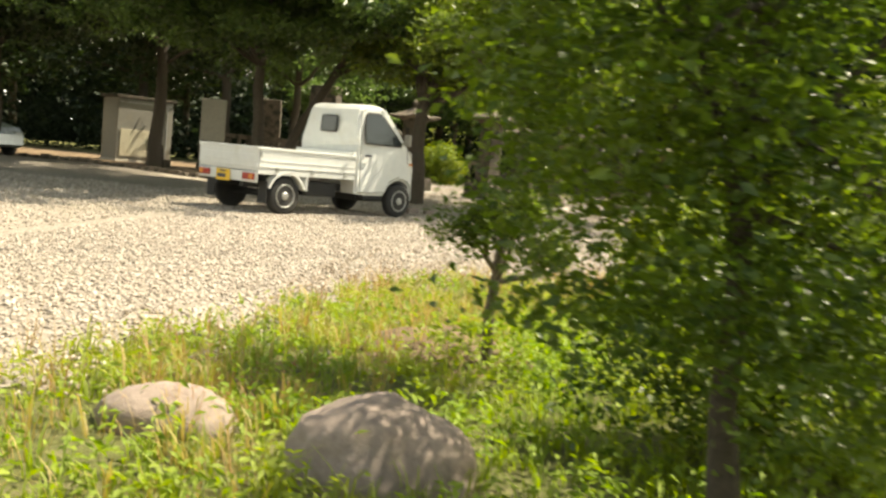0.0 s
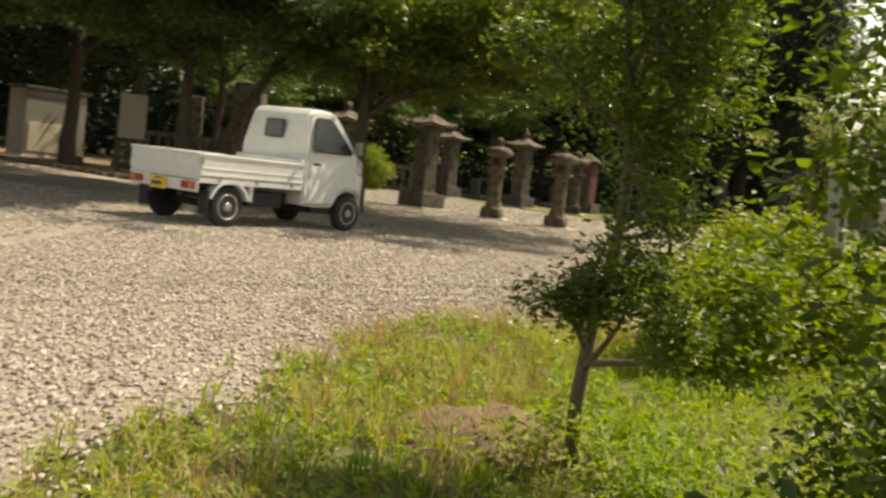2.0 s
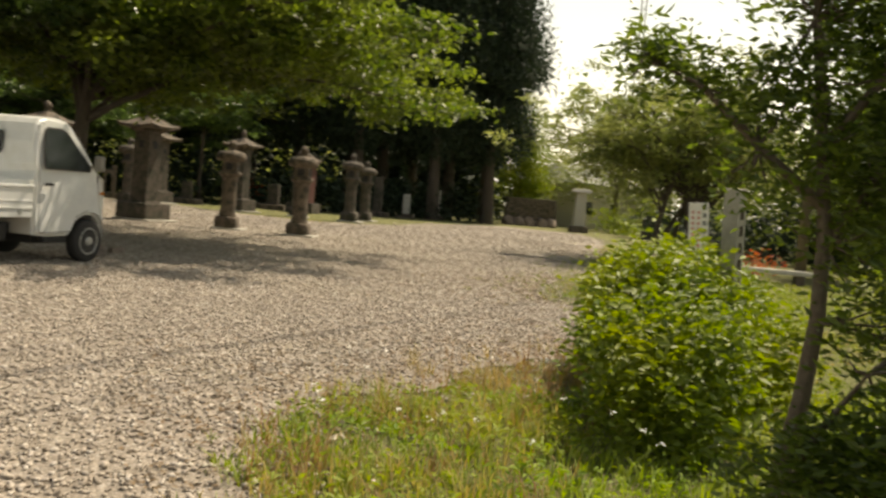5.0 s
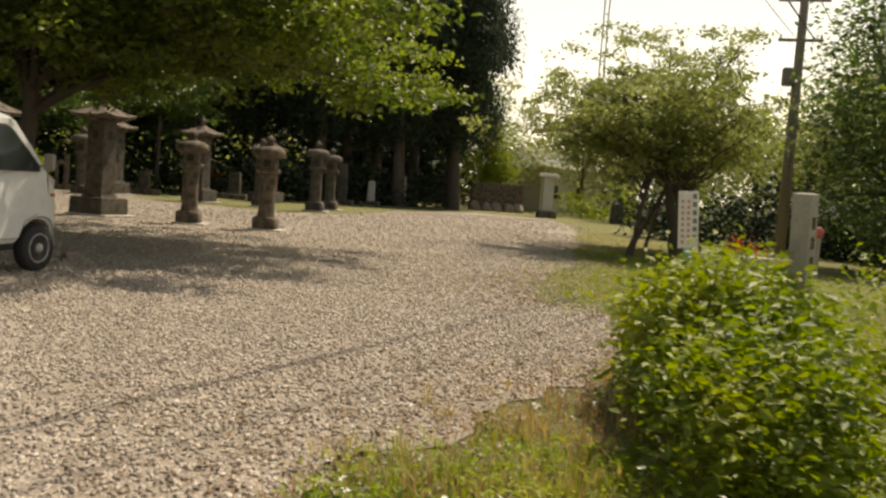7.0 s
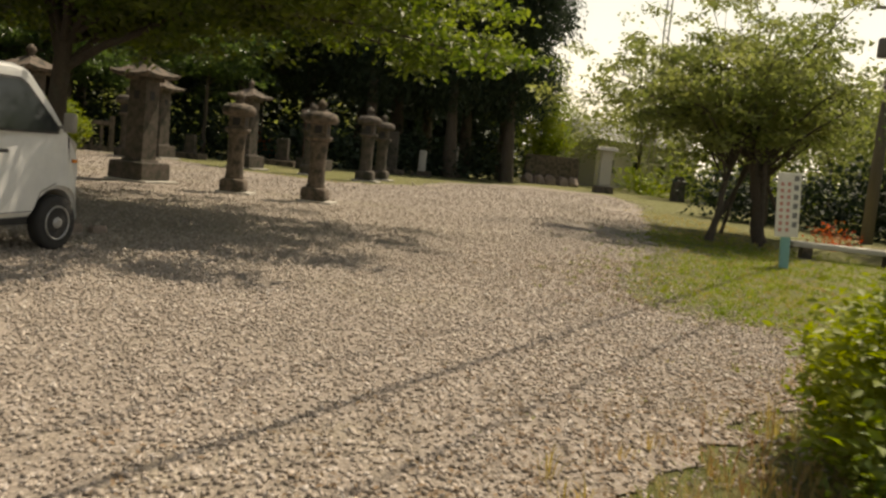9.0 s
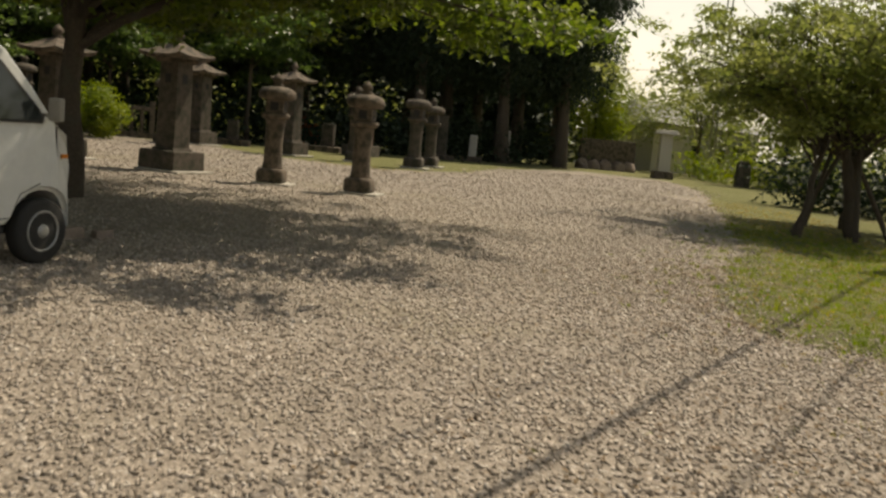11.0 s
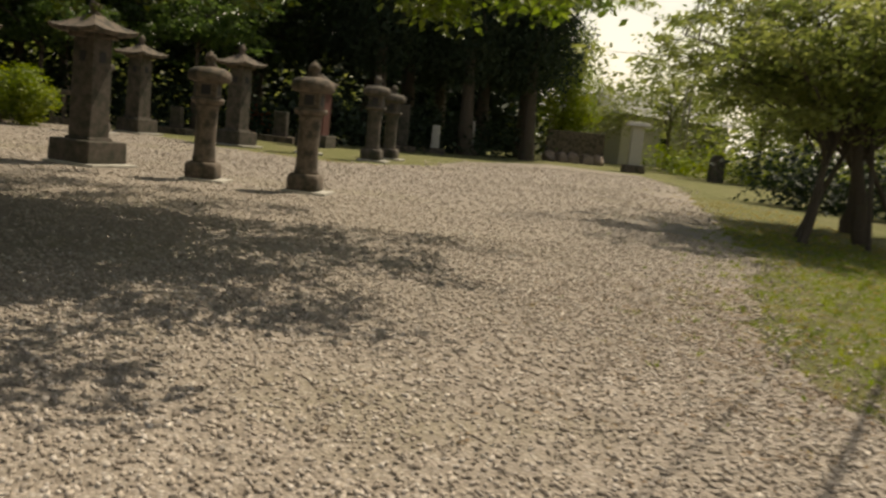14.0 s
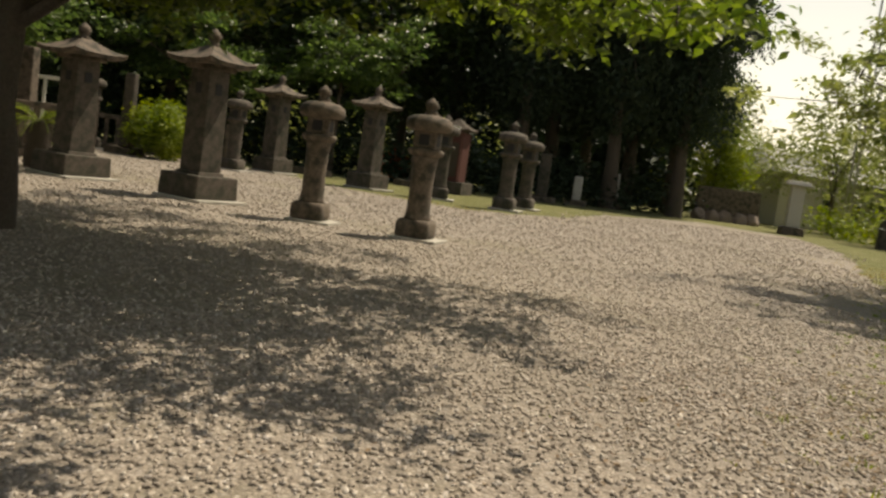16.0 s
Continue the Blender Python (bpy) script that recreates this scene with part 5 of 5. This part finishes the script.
# ---- near planting ----
def podocarp(x, y):
    """A small clipped tree: one curved stem, a low arm to each side, a dense low ball and a loose upper crown."""
    rng = np.random.default_rng(40)
    root = thing("podocarp_tree", pose(x, y, 0), "small clipped podocarp tree with dark narrow leaves", "tree")
    stem = [(0, 0, -0.03), (-0.01, 0, 0.28), (0.01, 0, 0.55), (0.05, -0.01, 0.78), (0.065, -0.02, 1.0), (0.06, -0.02, 1.2), (0.03, -0.01, 1.45), (-0.01, 0.01, 1.75), (0.02, 0, 2.2)]
    arms = [[(0, 0, 0.40), (0.03, -0.12, 0.50), (0.06, -0.25, 0.62), (0.06, -0.38, 0.76)], [(0.02, -0.06, 0.44), (0.14, -0.28, 0.50), (0.22, -0.42, 0.58)],
            [(0, 0, 0.48), (-0.07, -0.12, 0.58), (-0.13, -0.26, 0.68)], [(-0.05, -0.10, 0.56), (-0.06, -0.2, 0.76), (-0.03, -0.3, 0.92)],
            [(0.06, -0.02, 1.16), (0.15, -0.05, 1.36), (0.28, -0.09, 1.58), (0.37, -0.1, 1.9)], [(0.05, -0.02, 1.28), (-0.12, 0.04, 1.42), (-0.26, 0.09, 1.55), (-0.40, 0.15, 1.62)],
            [(0.03, -0.01, 1.5), (0.10, 0.12, 1.7), (0.12, 0.2, 1.95)], [(0.03, -0.01, 1.42), (0.08, -0.14, 1.6), (0.10, -0.24, 1.8)]]
    vs, fs = [], []
    tube(vs, fs, [Vector(p) for p in stem], [0.030, 0.027, 0.025, 0.023, 0.020, 0.018, 0.015, 0.011, 0.004], 10)
    for a in arms:
        tube(vs, fs, [Vector(p) for p in a], [0.016 * (1 - 0.75 * k / (len(a) - 1)) for k in range(len(a))], 7)
    lobes = [(-0.14, -0.28, 0.68, 0.14, 0.13, 0.07, 22), (0.06, -0.40, 0.80, 0.18, 0.17, 0.13, 38), (-0.02, -0.25, 0.74, 0.13, 0.13, 0.08, 20), (0.20, -0.42, 0.62, 0.15, 0.14, 0.09, 24), (0.14, -0.22, 1.00, 0.17, 0.15, 0.12, 24),
             (0.16, -0.12, 1.22, 0.18, 0.16, 0.13, 26), (0.06, 0.02, 1.38, 0.22, 0.20, 0.14, 34), (0.24, -0.08, 1.48, 0.26, 0.22, 0.16, 44), (-0.14, 0.05, 1.54, 0.18, 0.16, 0.11, 22), (-0.38, 0.14, 1.60, 0.14, 0.10, 0.07, 14),
             (0.20, -0.02, 1.70, 0.28, 0.26, 0.18, 50), (0.30, -0.12, 1.84, 0.22, 0.22, 0.16, 32), (0.02, 0.02, 1.90, 0.26, 0.26, 0.18, 44), (0.16, -0.04, 2.14, 0.34, 0.30, 0.20, 52), (0.22, -0.30, 1.64, 0.20, 0.20, 0.16, 26), (0.20, -0.28, 2.05, 0.24, 0.24, 0.18, 30)]
    wood = [Vector(p) for a in arms for p in a[1:]] + [Vector(p) for p in stem[3:]]
    centres = []
    for bx, by, bz, rx, ry, rz, k in lobes:
        d = rng.normal(0, 1, (k, 3))
        d /= np.linalg.norm(d, axis=1, keepdims=True)
        pts = d * rng.uniform(0.35, 1.08, (k, 1)) * [rx, ry, rz] + [bx, by, bz]
        centres.append(pts)
        for q in pts[::2]:
            g = Vector(q)
            s = min(wood, key=lambda w: (w - g).length)
            tube(vs, fs, [s, s.lerp(g, 0.5) + Vector((0, 0, -0.015)), g], [0.005, 0.0035, 0.0015], 4)
    raw("trunk", vs, fs, M_TWIG, root, True)
    v, f = leaves(rng, np.concatenate(centres), 0.040, 36, 0.037, 0.2, 3.0, -0.2)
    raw("crown", v, f, M_PODO, root)
    return root


podocarp(0.48, 3.70)
tree("garden_tree", 1.15, 1.55, 41, 1.9, [(-0.22, -0.1, 0.84, 0.46, 0.42, 0.22), (0.28, -0.2, 0.66, 0.5, 0.5, 0.26), (-0.30, -0.1, 1.16, 0.44, 0.40, 0.22), (0.25, 0.0, 1.16, 0.55, 0.5, 0.24), (-0.32, -0.05, 1.50, 0.46, 0.42, 0.24), (0.2, -0.1, 1.62, 0.55, 0.5, 0.26), (-0.10, 0, 1.95, 0.6, 0.55, 0.26), (-0.16, 0.80, 1.50, 0.36, 0.34, 0.20), (0.05, 0.75, 1.8, 0.4, 0.36, 0.2)],
     800, 40, 0.036, M_MAPLE, M_BARK, "small leafy garden tree with thin dark stem", limbs=24, spread=(0.085, 0.085, 0.035), r=0.04, long=1.9)
tree("garden_bush", 1.58, 2.75, 42, 0.6, [(0, -0.15, 0.50, 0.56, 0.5, 0.36), (-0.32, -0.1, 0.36, 0.42, 0.38, 0.28), (0.3, 0.1, 0.62, 0.5, 0.5, 0.34), (-0.15, 0.1, 0.70, 0.32, 0.32, 0.20)],
     300, 42, 0.042, M_MAPLE, M_BARK, "low dark leafy bush in the weeds", "shrub", limbs=12, spread=0.085, r=0.025, long=1.8)


def shrub(name, x, y, seed, blobs, n, per, size, leaf, label, spread=0.09, long=2.0, flat=0.4, droop=0.0):
    return tree(name, x, y, seed, 0.45, blobs, n, per, size, leaf, M_TWIG, label, "shrub", limbs=14, spread=spread, r=0.03, long=long, flat=flat, droop=droop)


shrub("broadleaf_shrub", 2.22, 6.9, 50, [(-0.5, -0.85, 0.42, 0.42, 0.45, 0.40), (0, -0.1, 0.5, 0.5, 0.5, 0.46), (0.5, 0.75, 0.52, 0.56, 0.6, 0.48), (0.15, 0.2, 0.78, 0.4, 0.4, 0.28), (0.80, 1.3, 0.46, 0.45, 0.5, 0.42), (0.55, -0.1, 0.4, 0.4, 0.4, 0.36), (1.45, 1.5, 0.46, 0.5, 0.5, 0.40)], 860, 40, 0.066, M_SHRUB, "glossy yellow-green broadleaf shrub beside a wooden stake", 0.085)
shrub("round_bush", -3.0, 41.5, 51, [(0, 0, 0.95, 1.0, 1.0, 0.95)], 150, 40, 0.13, M_SHRUB, "clipped round bright green bush", 0.14)


def cycad(x, y, seed):
    """A stout scaly stem with a rosette of arching fronds, each a rib with narrow leaflets."""
    rng = np.random.default_rng(seed)
    root = thing("cycad", pose(x, y, -0.03), "cycad with stout dark stem and arching feathery fronds", "cycad")
    part("stem", turned(bmesh.new(), [(0.20, 0), (0.24, 0.15), (0.20, 0.3), (0.24, 0.45), (0.20, 0.6), (0.23, 0.75), (0.18, 0.9), (0.08, 1.0)], 14, rough=0.05), M_BARK, root)
    for k in range(22):
        a, up = 2.4 * k, rng.uniform(0.15, 1.1)
        out = Vector((math.cos(a), math.sin(a), 0))
        long = rng.uniform(0.8, 1.1)
        rib = [Vector((0, 0, 0.95)) + out * long * u + Vector((0, 0, long * (up * u - (0.5 + 0.35 * up) * u * u))) for u in np.linspace(0, 1, 9)]
        vs, fs = [], []
        tube(vs, fs, rib, [0.014 - 0.0012 * i for i in range(9)], 4)
        cross = Vector((-out.y, out.x, 0))
        for i in range(26):
            u = 0.12 + 0.86 * i / 25
            q = u * 8
            at = rib[int(q)].lerp(rib[min(8, int(q) + 1)], q - int(q))
            size = 0.17 * math.sin(math.pi * (0.15 + 0.8 * u))
            for side in (-1, 1):
                tip = at + cross * side * size + out * size * 0.55 + Vector((0, 0, 0.03))
                b = len(vs)
                vs += [tuple(at - out * 0.009), tuple(at + out * 0.009), tuple(tip + out * 0.003), tuple(tip - out * 0.003)]
                fs.append((b, b + 1, b + 2, b + 3))
        raw("frond", vs, fs, M_SHRUB, root)
    return root


cycad(-3.85, 29.9, 77)


def rock(x, y, sx, sy, sz, seed, label):
    bm = bmesh.new()
    bmesh.ops.create_icosphere(bm, subdivisions=4, radius=1)
    for v in bm.verts:
        d = 1 + 0.13 * noise.noise(v.co * 1.3 + Vector((seed, 0, 0))) + 0.07 * noise.noise(v.co * 4 + Vector((0, seed, 0)))
        v.co = Vector((v.co.x * sx * d, v.co.y * sy * d, max(v.co.z, -0.35) * sz * d))
    for f in bm.faces:
        f.smooth = True
    ob = tagged(part("rock", bm, M_ROCK), label, "rock", "rocks in the grass")
    ob.location = (x, y, sz * 0.25 - 0.05)
    return ob


rock(0.20, 2.02, 0.30, 0.24, 0.24, 1.0, "rounded brown field rock half sunk in weeds")
rock(-0.58, 2.35, 0.26, 0.2, 0.14, 7.0, "low flat pale rock overgrown by grass")


def blades(name, x0, x1, y0, y1, per, tall, wide, seed, material, label, spill=0.12, fringe=0.0, tuft=12, fade=1.2):
    """Grass in tufts off the gravel: bent blades leaning out from each tuft, thinning out at the patch's rim."""
    rng = np.random.default_rng(seed)
    k = int((x1 - x0) * (y1 - y0) * per / tuft)
    tx, ty = rng.uniform(x0, x1, k), rng.uniform(y0, y1, k)
    thick = np.sin(tx * 2.3 + seed) * np.sin(ty * 1.9 - seed) + 0.6 * np.sin(tx * 5.1 + ty * 3.7)
    rim = np.minimum(np.minimum(tx - x0, x1 - tx), np.minimum(ty - y0, y1 - ty)) / fade
    keep = ~in_yard(tx + rng.normal(0, spill, k), ty + rng.normal(0, spill, k)) & (rng.uniform(-1, 1, k) * 1.3 < thick + 0.9) & (rng.uniform(0, 1, k) < rim)
    if fringe:
        keep &= in_yard(tx - fringe, ty + fringe * 0.8) | in_yard(tx - fringe, ty) | in_yard(tx, ty + fringe)
    tx, ty = tx[keep], ty[keep]
    k = len(tx)
    vigour = rng.uniform(0.45, 1.5, k)
    n = k * tuft
    a = rng.uniform(0, 2 * np.pi, n)
    off = np.abs(rng.normal(0, 0.035, n))
    dx, dy = np.cos(a), np.sin(a)
    x, y = np.repeat(tx, tuft) + dx * off, np.repeat(ty, tuft) + dy * off
    h = tall * rng.uniform(0.5, 1.2, n) * np.repeat(vigour, tuft)
    lean = rng.uniform(0.2, 1.0, n) * h
    w = wide * rng.uniform(0.6, 1.3, n)
    px, py = -dy * w / 2, dx * w / 2
    o = np.stack([x, y, np.full(n, -0.02)], 1)
    up, out, side = np.array([0, 0, 1.0]), np.stack([dx, dy, 0 * x], 1), np.stack([px, py, 0 * x], 1)
    H, L = h[:, None], lean[:, None]
    v = np.stack([o - side, o + side, o + up * H * 0.65 + out * L * 0.3 - side * 0.8, o + up * H * 0.65 + out * L * 0.3 + side * 0.8, o + up * H * 0.95 + out * L], 1)
    f = (np.arange(n)[:, None, None] * 5 + np.array([(0, 1, 3), (0, 3, 2), (2, 3, 4)])).reshape(-1, 3)
    return tagged(raw(name, v.reshape(-1, 3), f, material), label, "grass", kind="stuff")


blades("grass", -2.4, 6.0, -2.0, 8.0, 1250, 0.10, 0.008, 1, M_GRASS, "rank green grass in tufts beside the gravel", 0.14)
blades("rusty_grass", -1.8, 4.2, 1.5, 10.5, 340, 0.19, 0.0040, 4, M_RUST, "rust-brown seeding grass along the gravel", 0.16, 1.0, 9)
blades("dry_grass", -1.8, 5.5, 1.0, 12.0, 460, 0.14, 0.006, 2, M_DRY, "thin straw-coloured grass at the gravel's edge", 0.22, 1.2, 10)
blades("straw", -0.3, 0.75, 3.55, 4.5, 900, 0.10, 0.006, 6, M_DRY, "dry straw on the soil mound", 0.1, 0.0, 8, 0.3)
blades("lawn_grass", 3.0, 14.0, 8.0, 25.0, 560, 0.055, 0.010, 3, M_GRASS, "short patchy lawn grass", 0.75, 0.0, 8, 2.5)
blades("dry_turf", 1.2, 18.0, 7.5, 38.0, 340, 0.035, 0.010, 8, M_DRY, "short dry turf thinning out into the gravel", 0.9, 2.2, 8, 2.0)
blades("creeping_grass", 0.2, 10.5, 6.6, 23.0, 700, 0.026, 0.010, 23, M_GRASS, "creeping grass spreading thinly into the gravel", 0.95, 1.8, 8, 1.0)
rng = np.random.default_rng(9)
c = np.stack([rng.uniform(-1.6, 4.5, 2100), rng.uniform(0.2, 7.2, 2100), rng.uniform(0.01, 0.10, 2100)], 1)
c = np.concatenate([c, rng.normal((0.55, 3.55, 0.16), (0.22, 0.16, 0.07), (60, 3))])
c = c[~in_yard(c[:, 0], c[:, 1])]
v, f = leaves(rng, c, (0.065, 0.065, 0.03), 15, 0.044, 0.6, 2.6)
tagged(raw("weeds", v, f, M_WEED), "low broad-leaved weeds among the grass", "weeds", kind="stuff")

rng = np.random.default_rng(19)
c = np.stack([rng.uniform(-1.0, 8.0, 16000), rng.uniform(5.5, 17.0, 16000), rng.uniform(0.008, 0.016, 16000)], 1)
c = c[in_yard(c[:, 0], c[:, 1]) & ~in_yard(c[:, 0] + rng.exponential(0.8, len(c)), c[:, 1] - rng.exponential(0.6, len(c)))]
v, f = leaves(rng, c, (0.05, 0.05, 0.003), 3, 0.036, 0.9, 1.7, 0.0)
tagged(raw("fallen_leaves", v, f, M_LITTER), "brown fallen leaves and husks scattered over the gravel's edge", "leaf litter", kind="stuff")

stones("gravel", -3.8, 5.2, 2.4, 12.0, 900, 0.012, 0.031, 11)
stones("gravel", -4.2, 6.0, 12.0, 17.0, 620, 0.013, 0.032, 12)
stones("gravel", -6.0, 9.0, 17.0, 24.0, 210, 0.016, 0.034, 13)
stones("gravel", -6.0, 15.0, 24.0, 34.0, 75, 0.022, 0.045, 14)
stones("gravel", -6.0, 22.0, 34.0, 46.0, 28, 0.03, 0.055, 16)
stones("gravel", 3.2, 9.5, 9.0, 20.0, 320, 0.013, 0.030, 21, 1.0)
stones("gravel", -11.0, -4.0, 6.0, 17.0, 170, 0.018, 0.038, 15)

bm = bmesh.new()
bmesh.ops.create_grid(bm, x_segments=28, y_segments=28, size=0.52)
for v in bm.verts:
    d = v.co.length / 0.52
    v.co.z = 0.13 * max(0.0, 1 - d * d) + 0.05 * noise.noise(v.co * 7) - 0.03
for f in bm.faces:
    f.smooth = True
ob = tagged(part("soil_mound", bm, M_SOIL), "low mound of dry brown soil and straw by the podocarp", "soil mound")
ob.location = (0.22, 4.02, 0)
